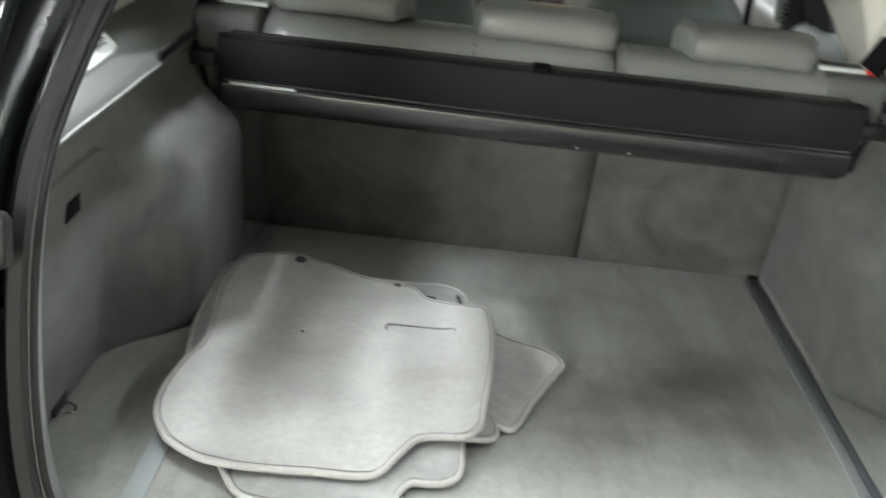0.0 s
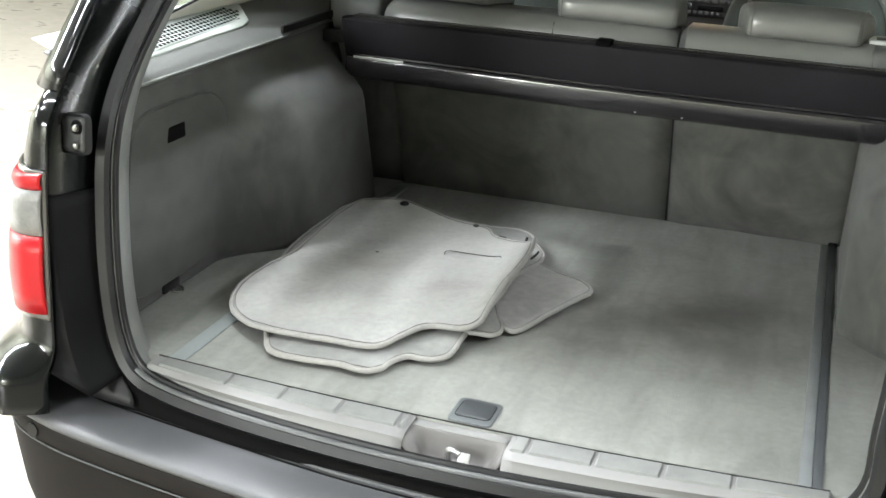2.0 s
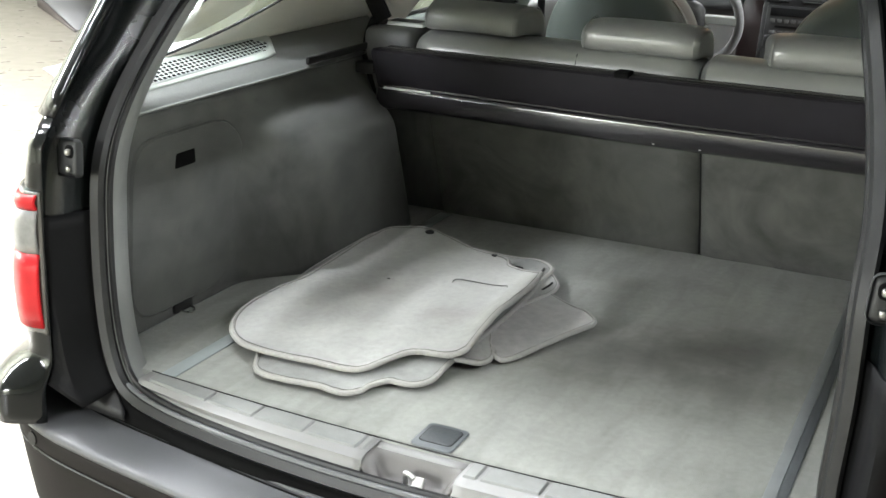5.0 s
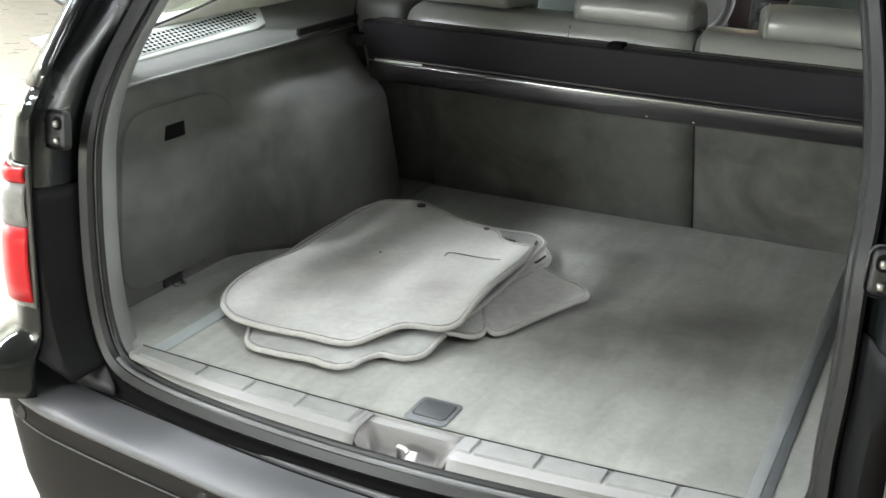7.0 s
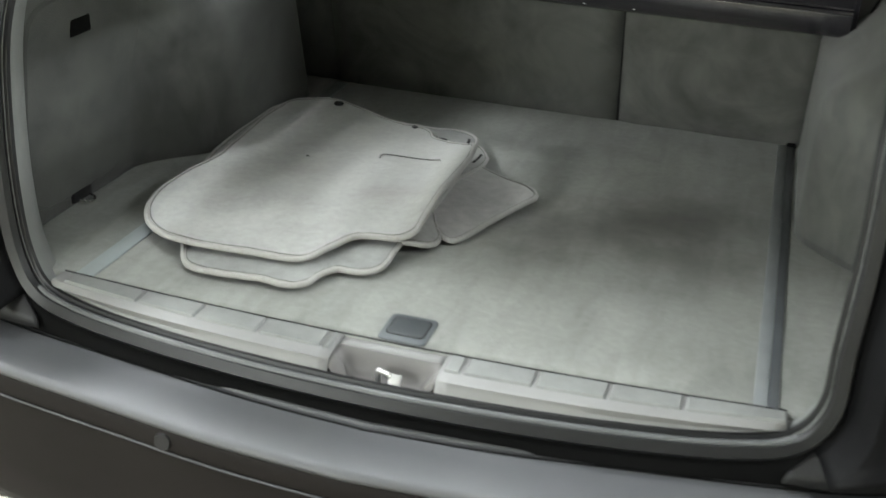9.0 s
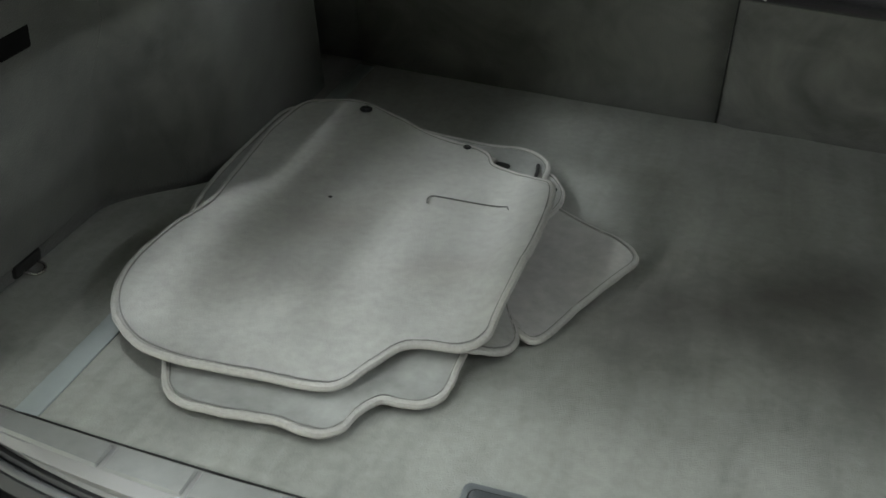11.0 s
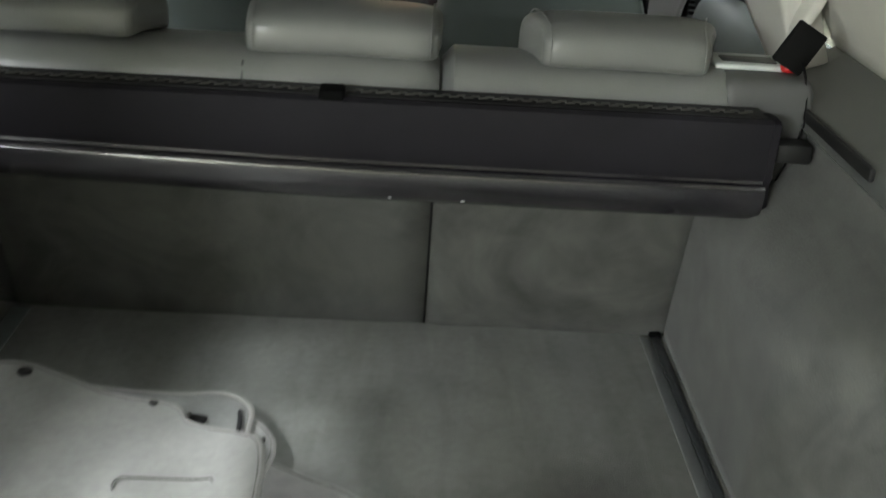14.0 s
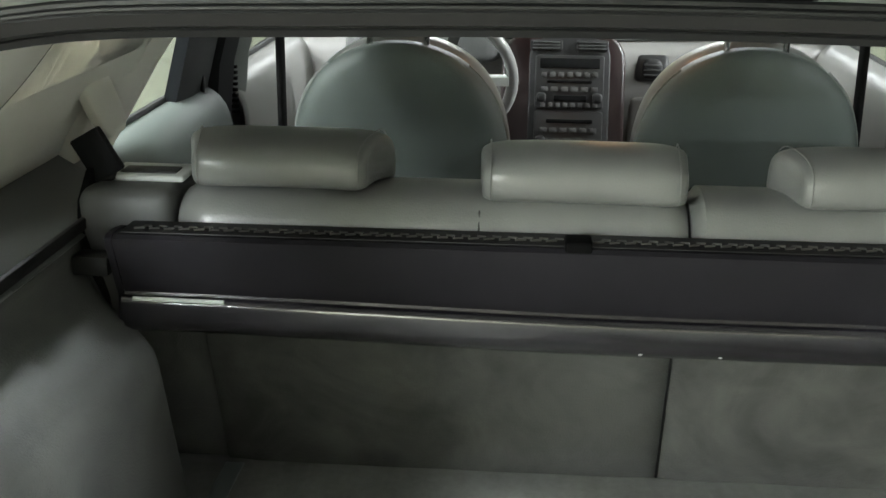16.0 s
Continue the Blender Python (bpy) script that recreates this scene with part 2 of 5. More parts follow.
WHITE = mat("white_enamel", (0.8, 0.8, 0.78), 0.4)


# ---- mesh helpers ----
BASES = {}


def thing(name, label, category, base=(0, 0, 0), group="", kind=""):
    e = new(name)
    e.location = base
    BASES[e.name] = Vector(base)
    return tagged(e, label, category, group, kind)


def finish(bm, material, smooth=40):
    bmesh.ops.remove_doubles(bm, verts=bm.verts, dist=1e-5)
    bmesh.ops.recalc_face_normals(bm, faces=bm.faces)
    me = bpy.data.meshes.new("mesh")
    bm.to_mesh(me)
    bm.free()
    me.materials.append(material)
    for p in me.polygons:
        p.use_smooth = True
    me.set_sharp_from_angle(angle=radians(smooth))
    return me


def part(name, bm, material, parent, label="", smooth=40, thick=0.0, local=False):
    ob = new(name, finish(bm, material, smooth))
    ob.parent = parent
    if parent is not None and parent.name in BASES and not local:
        ob.matrix_parent_inverse = Matrix.Translation(-BASES[parent.name])
    if thick:
        s = ob.modifiers.new("thickness", "SOLIDIFY")
        s.thickness, s.offset = abs(thick), math.copysign(1, thick)
    return tagged(ob, label)


def structure(name, bm, material, label, category, smooth=40):
    return tagged(new(name, finish(bm, material, smooth)), label, category, kind="structure")


def spline(pts, n=6, closed=False):
    pts = [Vector(p) for p in pts]
    out, m = [], len(pts)
    for i in range(m if closed else m - 1):
        if closed:
            a, b, c, d = pts[i - 1], pts[i], pts[(i + 1) % m], pts[(i + 2) % m]
        else:
            a, b, c, d = pts[max(i - 1, 0)], pts[i], pts[i + 1], pts[min(i + 2, m - 1)]
        for k in range(n):
            t = k / n
            out.append(0.5 * (2 * b + (c - a) * t + (2 * a - 5 * b + 4 * c - d) * t * t + (3 * b - a - 3 * c + d) * t ** 3))
    if not closed:
        out.append(pts[-1])
    return out


def loft(bm, rows, close_u=False, close_v=False):
    vs = [[bm.verts.new(p) for p in r] for r in rows]
    nu, nv = len(vs), len(vs[0])
    for i in range(nu if close_u else nu - 1):
        for j in range(nv if close_v else nv - 1):
            q = [vs[i][j], vs[i][(j + 1) % nv], vs[(i + 1) % nu][(j + 1) % nv], vs[(i + 1) % nu][j]]
            try:
                bm.faces.new(q)
            except ValueError:
                pass
    return vs


def lofted(rows, close_u=False, close_v=False):
    bm = bmesh.new()
    loft(bm, rows, close_u, close_v)
    return bm


def box(x0, x1, y0, y1, z0, z1, bevel=0.003, seg=2, bm=None):
    own = bmesh.new()
    bmesh.ops.create_cube(own, size=1.0)
    bmesh.ops.transform(own, matrix=Matrix.Translation(((x0 + x1) / 2, (y0 + y1) / 2, (z0 + z1) / 2)) @ Matrix.Diagonal((x1 - x0, y1 - y0, z1 - z0, 1)), verts=own.verts)
    if bevel:
        bmesh.ops.bevel(own, geom=own.edges[:], offset=bevel, segments=seg, affect="EDGES", profile=0.5)
    if bm is None:
        return own
    join(bm, own)
    return bm


def join(bm, other, m=None):
    me = bpy.data.meshes.new("tmp")
    other.to_mesh(me)
    other.free()
    if m is not None:
        me.transform(m)
    bm.from_mesh(me)
    bpy.data.meshes.remove(me)
    return bm


def turned(bm, m):
    bmesh.ops.transform(bm, matrix=m, verts=bm.verts)
    return bm


def sweep(path, prof, ref, closed=False, caps=True):
    """A profile (outward, along) swept along a path; outward points away from ref (a point or a function)."""
    bm = bmesh.new()
    rows, m = [], len(path)
    for i, p in enumerate(path):
        a = path[i - 1] if (i or closed) else path[i]
        b = path[(i + 1) % m] if (i < m - 1 or closed) else path[i]
        t = (b - a).normalized()
        c = ref(p) if callable(ref) else Vector(ref)
        n = p - c
        n = (n - t * n.dot(t)).normalized()
        w = t.cross(n)
        rows.append([p + n * u + w * v for u, v in prof])
    vs = loft(bm, rows, close_u=closed, close_v=True)
    if caps and not closed:
        bm.faces.new(vs[0])
        bm.faces.new(vs[-1])
    return bm


def ring(r, n=8, sy=1.0):
    return [(r * math.cos(2 * math.pi * k / n), r * sy * math.sin(2 * math.pi * k / n)) for k in range(n)]


def tube(path, r, n=8, closed=False):
    far = sum((Vector(p) for p in path), Vector()) / len(path) + Vector((0.013, -0.011, 0.017))
    return sweep([Vector(p) for p in path], ring(r, n), far, closed)


def pillow(w, d, h, e=0.35, n=22, taper=0.0):
    """A cushion-like rounded block centred at the origin."""
    def f(v, q):
        return math.copysign(abs(v) ** q, v)
    rows = []
    for i in range(n + 1):
        a = -math.pi / 2 + math.pi * i / n
        row = []
        for j in range(2 * n):
            b = 2 * math.pi * j / (2 * n)
            z = f(math.sin(a), e) * h / 2
            k = 1 - taper * (z / h + 0.5)
            row.append(Vector((f(math.cos(a), e) * f(math.cos(b), e) * w / 2, f(math.cos(a), e) * f(math.sin(b), e) * d / 2 * k, z)))
        rows.append(row)
    return lofted(rows, close_v=True)


def mirror(pts, s):
    return [Vector((p[0] * s, p[1], p[2])) for p in pts]


def ease(a, b, v):
    t = min(max((v - a) / (b - a), 0.0), 1.0)
    return t * t * (3 - 2 * t)


# ---- the garage ----
bm = box(-9, 9, -9, 12, GROUND - 0.2, GROUND, 0)
structure("ground", bm, FLOORMAT, "smooth beige painted concrete garage floor", "floor")
for nm, b in (("wall_left", (-9.2, -9, -9, 12)), ("wall_right", (9, 9.2, -9, 12)), ("wall_back", (-9, 9, -9.2, -9)), ("wall_front", (-9, 9, 12, 12.2))):
    structure(nm, box(*b, GROUND - 0.1, CEIL + 0.1, 0), WALLMAT, "plain pale yellow-green painted garage wall", "wall")
structure("ceiling", box(-9.2, 9.2, -9.2, 12.2, CEIL, CEIL + 0.15, 0), CEILMAT, "plain grey garage ceiling", "ceiling")
for lx_, ly_, p_, wa_, wb_ in LAMPS:
    f = thing("unseen_lamp", "white enamel fixture of an unseen ceiling lamp, placed to fit the light", "lamp", (lx_, ly_, CEIL), "ceiling lamps")
    part("housing", box(lx_ - wa_ / 2 - 0.03, lx_ + wa_ / 2 + 0.03, ly_ - wb_ / 2 - 0.02, ly_ + wb_ / 2 + 0.02, CEIL - 0.08, CEIL - 0.001, 0.006), WHITE, f)

# ---- the car: opening, body, bumper ----
car = thing("car", "glossy black estate car with its tailgate raised", "car", (0, 1.6, GROUND))
HALF = [(0, -0.175, -0.037), (0.16, -0.169, -0.037), (0.32, -0.153, -0.036), (0.45, -0.130, -0.033), (0.525, -0.112, -0.018), (0.562, -0.100, 0.03),
        (0.578, -0.095, 0.11), (0.584, -0.09, 0.22), (0.582, -0.08, 0.34), (0.580, -0.035, 0.43), (0.562, 0.03, 0.525), (0.536, 0.10, 0.615),
        (0.51, 0.15, 0.672), (0.465, 0.187, 0.714), (0.36, 0.205, 0.737), (0.18, 0.21, 0.743), (0, 0.212, 0.745)]


def half(s):
    """Half of the opening's outline; the right-hand half stands a little further in."""
    if s < 0:
        return mirror(HALF, -1)
    return [Vector((x - 0.018 * ease(0.0, 0.14, z) * ease(0.74, 0.64, z), y, z)) for x, y, z in HALF]


LOOP = spline(half(1) + half(-1)[1:-1][::-1], 5, True)
MID = Vector((0, 0.02, 0.34))


def outward(p, u, dy=0.0, dz=0.0):
    """p moved away from the middle of the opening by u, across x and z."""
    n = Vector((p.x, 0, (p.z - MID.z) * 1.4))
    n = Vector((math.copysign(min(abs(p.x) / 0.58, 1) ** 3, p.x), 0, math.copysign(min(abs(p.z - MID.z) / 0.38, 1) ** 6, p.z - MID.z)))
    n.normalize()
    return Vector((p.x + n.x * u, p.y + dy, p.z + n.z * u + dz))


seal = part("door_seal", sweep(LOOP, [(0.010, -0.010), (0.013, -0.002), (0.009, 0.007), (0.001, 0.011), (-0.008, 0.007), (-0.010, -0.003), (-0.004, -0.010)], MID, True), SEAL, car,
            "dark grey rubber weather seal round the tailgate opening")
part("flange_edge", sweep([outward(p, 0.008, -0.006) for p in LOOP], ring(0.0034, 8), MID, True), SEAL, seal, "edge of the body flange")
part("seal_lip", sweep([outward(p, -0.012, 0.012) for p in LOOP], ring(0.0055, 6), MID, True), SEAL, seal)

CORNER = spline([(0.634, -0.158), (0.672, -0.156), (0.708, -0.132), (0.738, -0.085), (0.76, -0.01), (0.782, 0.12), (0.80, 0.3)], 5)


def skin(u, z, proud=0.0):
    """A point of the body side: u runs round the rear corner, z up."""
    p = CORNER[min(int(u * (len(CORNER) - 1) + 0.5), len(CORNER) - 1)]
    lean = 0.22 * ease(0.15, 0.85, z) * (0.2 + 0.8 * min(1, 2 * u))
    back_ = 0.65 * max(z - 0.38, 0) + 0.35 * max(z - 0.38, 0) ** 2
    n = Vector((p.x - 0.45, min(p.y - 0.25, 0.0))).normalized()
    proud += 0.060 * ease(0.035, -0.03, z) * min(0.3 + u * 4, 1)
    return Vector((p.x - lean + n.x * proud, p.y + back_ + n.y * proud, z))


# grey trim from the seal to the lining, up both sides only
for s in (-1, 1):
    side = [p for p in spline(half(s), 5) if p.z > -0.03 and p.z < 0.70]
    rows = [[outward(p, -0.010, 0.006) for p in side], [outward(p, -0.013, 0.03) for p in side], [outward(p, -0.004, 0.062) for p in side],
            [outward(p, 0.026 - 0.024 * ease(0.42, 0.50, p.z), 0.085 - 0.02 * ease(0.42, 0.50, p.z)) for p in side], [outward(p, 0.055 - 0.045 * ease(0.42, 0.50, p.z), 0.10 - 0.033 * ease(0.42, 0.50, p.z)) for p in side]]
    part("pillar_trim", lofted(rows), PTRIM, car, "mid-grey plastic trim beside the tailgate opening", thick=0.003)
    # black painted jamb from the seal out to the body corner
    for nm, z0, z1, m_ in (("jamb", 0.235, 0.80, JAMB), ("lower_jamb", -0.045, 0.28, JAMBBLACK)):
        full = [p for p in spline(half(s), 5) if z0 < p.z < z1 and abs(p.x) > (0.40 if z0 > 0 else 0.53)]
        rows = []
        steps = (*(((0.004, 0.004), (0.020, 0.010), (0.026, -0.002)) if s < 0 else ((0.004, 0.016), (0.014, 0.009), (0.020, 0.003), (0.026, -0.006))), (0.030, -0.020), (0.034, -0.035), (0.039, -0.048), (0.046, -0.058), (0.053, -0.064), (0.060, -0.067)) if z0 > 0 else ((0.004, 0.004), (0.014, 0.0), (0.022, -0.012), (0.029, -0.03), (0.036, -0.048), (0.044, -0.06))
        for u, dy in steps:
            rows.append([outward(p, u * (1 + 0.3 * ease(0.4, 0.6, p.z)), dy * (1 - 0.5 * ease(0.40, 0.55, p.z))) for p in full])
        rows.append([mirror([skin(0, p.z)], s)[0] for p in full])
        part(nm, lofted(rows), m_, car, "black body jamb beside the tailgate opening", thick=0.003)

# roof edge: gutter, rear lip and roof skin
edge = [p for p in LOOP if p.z > 0.70]
edge.sort(key=lambda p: p.x)
rows = [[Vector((p.x * (1 + u), p.y + dy, p.z + dz)) for p in edge] for u, dy, dz in ((0.006, 0.0, 0.0065), (0.010, -0.004, 0.0085), (0.012, -0.008, 0.012), (0.016, -0.011, 0.017), (0.02, -0.016, 0.0225))]
# body-colour flange, given a grey that paints in its bright reflection
part("roof_flange", lofted(rows), mat("reflection_grey_roof_flange", (0.15, 0.16, 0.152), 0.4, spec=0.5, var=0.2, vscale=8), car, "roof opening flange, coloured grey for its bright reflection", thick=0.002)
part("roof_bead", sweep([Vector((p.x * 1.005, p.y - 0.009, p.z + 0.004)) for p in edge], ring(0.0022, 8), MID, False), SEAL, seal, "thin rubber bead under the roof flange")
rows = []
for u, dy, dz in ((0.02, -0.016, 0.0225), (0.034, -0.012, 0.026), (0.04, 0.0, 0.03), (0.046, 0.02, 0.044), (0.05, 0.08, 0.056)):
    rows.append([Vector((p.x * (1 + u), p.y + dy, p.z + dz)) for p in edge])
for yy, dz in ((0.6, 0.085), (1.2, 0.10), (1.9, 0.08), (2.3, 0.03)):
    rows.append([Vector((p.x * 1.12, yy + (p.y - 0.212), p.z + dz)) for p in edge])
roof = part("roof", lofted(rows), PAINT, car, "glossy black roof", thick=0.01)
lining = [[Vector((p.x * k, yy, p.z + dz)) for p in edge] for k, yy, dz in ((0.99, 0.235, 0.004), (1.05, 0.35, 0.02), (1.1, 1.0, 0.035), (1.1, 1.9, 0.02))]
part("headliner", lofted(lining), mat("grey_headliner_fabric", (0.32, 0.33, 0.31), 0.9, bump=0.3, bscale=500), car, "pale grey fabric headliner", thick=0.004)

# body corner and side, one skin per side, with tail lamps set on it
NU = len(CORNER) - 1
for s in (-1, 1):
    zs = [-0.078, -0.06, -0.04, -0.03, -0.022, -0.012, 0.0, 0.012, 0.024, 0.034, 0.045, 0.06, 0.10, 0.2, 0.28, 0.34, 0.38, 0.42]
    rows = [mirror([skin(i / NU, z) for i in range(NU + 1)], s) for z in zs]
    part("rear_corner", lofted(rows), PAINT, car, "glossy black rear quarter corner", thick=-0.004 * s)
    # D pillar outside, narrowing to the roof
    cols = 8
    rows = []
    for k in range(12):
        z = 0.42 + k * (0.775 - 0.42) / 11
        a = skin(0, z)
        w = 0.75 - 0.3 * k / 11
        rows.append(mirror([Vector((a.x + (0.10 - 0.06 * k / 11) * math.sin(1.5 * i / cols), a.y + 0.22 * (1 - math.cos(1.5 * i / cols)) * w, z)) for i in range(cols + 1)], s))
    part("d_pillar", lofted(rows), PAINT, car, "glossy black rear roof pillar", thick=-0.004 * s)
    # side of the body further on
    rows = [[Vector((s * x, y, z)) for y in (0.29, 0.5, 0.8, 1.03)] for x, z in ((0.80, -0.42), (0.82, -0.2), (0.83, 0.0), (0.82, 0.2), (0.79, 0.38), (0.76, 0.42))]
    part("body_side", lofted(rows), PAINT, car, "glossy black body side", thick=-0.004 * s)
    rows = [[Vector((s * x * (1 - 0.01 * k), 0.16 + 0.27 * k, z + dz)) for x, z in ((0.535, 0.80), (0.585, 0.797), (0.618, 0.775), (0.622, 0.758), (0.60, 0.748), (0.565, 0.756))] for k, dz in enumerate((-0.012, 0.008, 0.018, 0.022, 0.022, 0.018, 0.01, -0.004, -0.02))]
    part("roof_rail", lofted(rows, close_v=True), PAINT, car, "glossy black rail above the side windows")
    rows = [[Vector((s * x, y, z)) for y in (2.79, 3.1, 3.5, 3.95)] for x, z in ((0.79, -0.42), (0.81, -0.2), (0.82, 0.0), (0.81, 0.2), (0.78, 0.33), (0.74, 0.36))]
    part("front_wing", lofted(rows), PAINT, car, "glossy black front wing", thick=-0.004 * s)
    # tail lamp in bands
    lamp = part("tail_lamp", lofted([mirror([skin(i / NU, z, 0.004) for i in range(0, NU - 6)], s) for z in (0.074, 0.080, 0.304, 0.31)]), SMOKE, car, "red and clear tail lamp", thick=-0.006 * s)
    for nm, m_, z0, z1 in (("lower_lens", REDLENS, 0.086, 0.210), ("clear_lens", CLEARLENS, 0.212, 0.282), ("upper_lens", REDLENS, 0.284, 0.306)):
        rows = []
        for k in range(5):
            row = []
            for i in range(0, NU - 7):
                slope = -0.02 * i / NU
                row.append(skin(i / NU, z0 + (z1 - z0) * k / 4 + slope, 0.010 + 0.004 * math.sin(math.pi * k / 4)))
            rows.append(mirror(row, s))
        part(nm, lofted(rows), m_, lamp, thick=-0.004 * s)
    # bump stop plate with two bolts on the jamb
    stop = part("buffer_plate", turned(box(-0.027, 0.027, -0.006, 0.006, -0.030, 0.030, 0.012, 4), pose(s * 0.600, -0.128, 0.362, -6, s * 4, s * 12)), BUFFER, car, "black plastic buffer plate with two bolts")
    for dz in (0.012, -0.014):
        part("bolt_recess", turned(pillow(0.021, 0.004, 0.021, 0.8, 10), pose(s * 0.593, -0.1345, 0.362 + dz, -6, 0, s * 12)), HOLE, stop)
        part("bolt", turned(pillow(0.010, 0.010, 0.010, 0.7, 8), pose(s * 0.592, -0.139, 0.362 + dz)), BOLT, stop)

# bumper
PLAN = [(0, -0.286), (0.17, -0.275), (0.34, -0.250), (0.52, -0.222), (0.64, -0.195), (0.73, -0.150), (0.79, -0.07), (0.82, 0.05), (0.83, 0.25)]
PLANS = spline([(p[0], p[1], 0) for p in PLAN], 5)


def ring_plan(inset, z):
    out = []
    for i, p in enumerate(PLANS):
        a, b = PLANS[max(i - 1, 0)], PLANS[min(i + 1, len(PLANS) - 1)]
        t = (b - a).normalized()
        n = Vector((t.y, -t.x, 0))
        q = p - n * inset
        out.append(Vector((max(q.x, 0) if i else 0, q.y, z)))
    return mirror(out[1:], -1)[::-1] + out


BACK = 0.118
BROWS = [(BACK + 0.003, -0.092), (BACK + 0.001, -0.074), (BACK - 0.004, -0.0695), (BACK - 0.010, -0.0695), (BACK - 0.014, -0.0715), (0.06, -0.0715), (0.03, -0.074), (0.012, -0.0775), (0.005, -0.0805), (0.001, -0.085), (0.0, -0.090)]
bumper = part("bumper", lofted([ring_plan(i_, z_) for i_, z_ in BROWS]), BUMPER, car, "weathered dark grey plastic rear bumper", thick=-0.003)
part("bumper_groove", sweep(ring_plan(0.088, -0.0708), ring(0.0016, 6), lambda p: p + Vector((0, 0, -1)), False), HOLE, bumper, "dark groove along the bumper top")
part("bumper_ledge", sweep(ring_plan(0.100, -0.0706), ring(0.0042, 8), lambda p: p + Vector((0, 0, -1)), False), BUMPER, bumper, "raised inner edge of the bumper")
part("bumper_gap", lofted([ring_plan(i_, z_) for i_, z_ in ((0.20, -0.072), (0.15, -0.088), (BACK - 0.002, -0.094))]), HOLE, bumper, "black gap between bumper and body", thick=-0.002)
part("bumper_face", lofted([ring_plan(i_, z_) for i_, z_ in ((0.0015, -0.0905), (0.0, -0.0925), (0.0, -0.11), (0.002, -0.122), (0.008, -0.126))]), SKIRT, bumper, "dark upright face of the bumper", thick=-0.003)
part("bumper_skirt", lofted([ring_plan(i_, z_) for i_, z_ in ((0.006, -0.124), (0.002, -0.129), (0.003, -0.14), (0.008, -0.18), (0.018, -0.25), (0.04, -0.33), (0.09, -0.40))]), SKIRT, bumper, "black lower bumper skirt", thick=-0.003)
part("bumper_strip", sweep([p + Vector((0, -0.001, 0)) for p in ring_plan(0.002, -0.1245)], ring(0.0014, 6), lambda p: p + Vector((0, 1, 0)), False), BUMPER, bumper, "thin grey strip along the bumper")
CORNERCAP = mat("dark_grey_corner_rubber", (0.014, 0.014, 0.0145), 0.5, spec=0.3, var=0.3, vscale=14)
SENSOR = mat("satin_black_sensor", (0.008, 0.008, 0.008), 0.35, spec=0.3)
for sx in (-0.665, -0.252, 0.252, 0.665):
    i = min(range(len(PLANS)), key=lambda k: abs(PLANS[k].x - abs(sx)))
    p = PLANS[i]
    ang = math.degrees(math.atan2(p.x * 0.35, 1.0)) * math.copysign(1, sx)
    sb = bmesh.new()
    bmesh.ops.create_cone(sb, cap_ends=True, segments=20, radius1=0.0125, radius2=0.0115, depth=0.003)
    part("parking_sensor", turned(sb, pose(sx, p.y - 0.001, -0.107, 84, 0, ang)), SENSOR, bumper, "round parking sensor")
for s in (-1, 1):
    cap_ = [[Vector((s * x, y, z)) for x, y, z in row] for row in (
        ((0.515, -0.135, -0.062), (0.56, -0.135, -0.060), (0.61, -0.130, -0.056), (0.655, -0.115, -0.050)),
        ((0.520, -0.128, -0.050), (0.565, -0.126, -0.042), (0.612, -0.124, -0.030), (0.650, -0.120, -0.012)),
        ((0.535, -0.118, -0.038), (0.580, -0.114, -0.020), (0.612, -0.114, 0.002), (0.640, -0.124, 0.022)),
        ((0.555, -0.108, -0.020), (0.590, -0.104, 0.006), (0.610, -0.106, 0.030), (0.630, -0.128, 0.045)))]
    part("corner_cap", lofted([spline(r, 4) for r in cap_]), CORNERCAP, car, "grey rubber cap in the lower corner of the opening", smooth=80, thick=0.003)
low = [p for p in LOOP if p.z < 0.06]
low.sort(key=lambda p: p.x)
# paler tube along the seal's top, coloured to stand for the rubber's sheen
bead = [p + Vector((0, 0.001, 0.0085)) for p in low if p.z < -0.012]
part("seal_sheen", sweep(bead, ring(0.0052, 10), lambda p: p + Vector((0, 1, 0)), False), mat("grey_seal_sheen", (0.085, 0.088, 0.088), 0.42, spec=0.5, var=0.4, vscale=16), seal, "paler grey bead painting in the sheen along the bottom seal", smooth=80)
part("rear_panel", lofted([[outward(p, 0.004, 0.012) for p in low], [outward(p, 0.012, -0.004, -0.012) for p in low], [Vector((p.x * 1.05, p.y - 0.010, min(p.z, 0.0) - 0.10)) for p in low]]), HOLE, car, "black body panel under the sill", thick=0.003)

# ---- tailgate, raised overhead ----
TG = Matrix.Translation((0, 0.16, 0.79)) @ Matrix.Rotation(radians(-27), 4, "X")


def tg(u, v, w=0.0):
    """A point of the tailgate: u across, v from the hinge to the rear edge, w up."""
    return TG @ Vector((u, -v, w + 0.05 * math.sin(math.pi * min(v / 1.15, 1))))


def tgbox(u0, u1, v0, v1, t=0.05):
    rows = []
    for k in range(9):
        v = v0 + (v1 - v0) * k / 8
        rows.append([tg(u0, v, 0), tg((u0 + u1) / 2, v, -0.004), tg(u1, v, 0), tg(u1, v, t), tg((u0 + u1) / 2, v, t + 0.01), tg(u0, v, t)])
    b = bmesh.new()
    vs = loft(b, rows, close_v=True)
    b.faces.new(vs[0])
    b.faces.new(vs[-1])
    return b


gate = part("tailgate", tgbox(-0.62, 0.62, 0.56, 1.08, 0.07), PAINT, car, "raised black tailgate")
part("gate_frame_side", tgbox(-0.63, -0.50, 0.095, 0.56), PAINT, gate)
part("gate_frame_side", tgbox(0.50, 0.63, 0.095, 0.56), PAINT, gate)
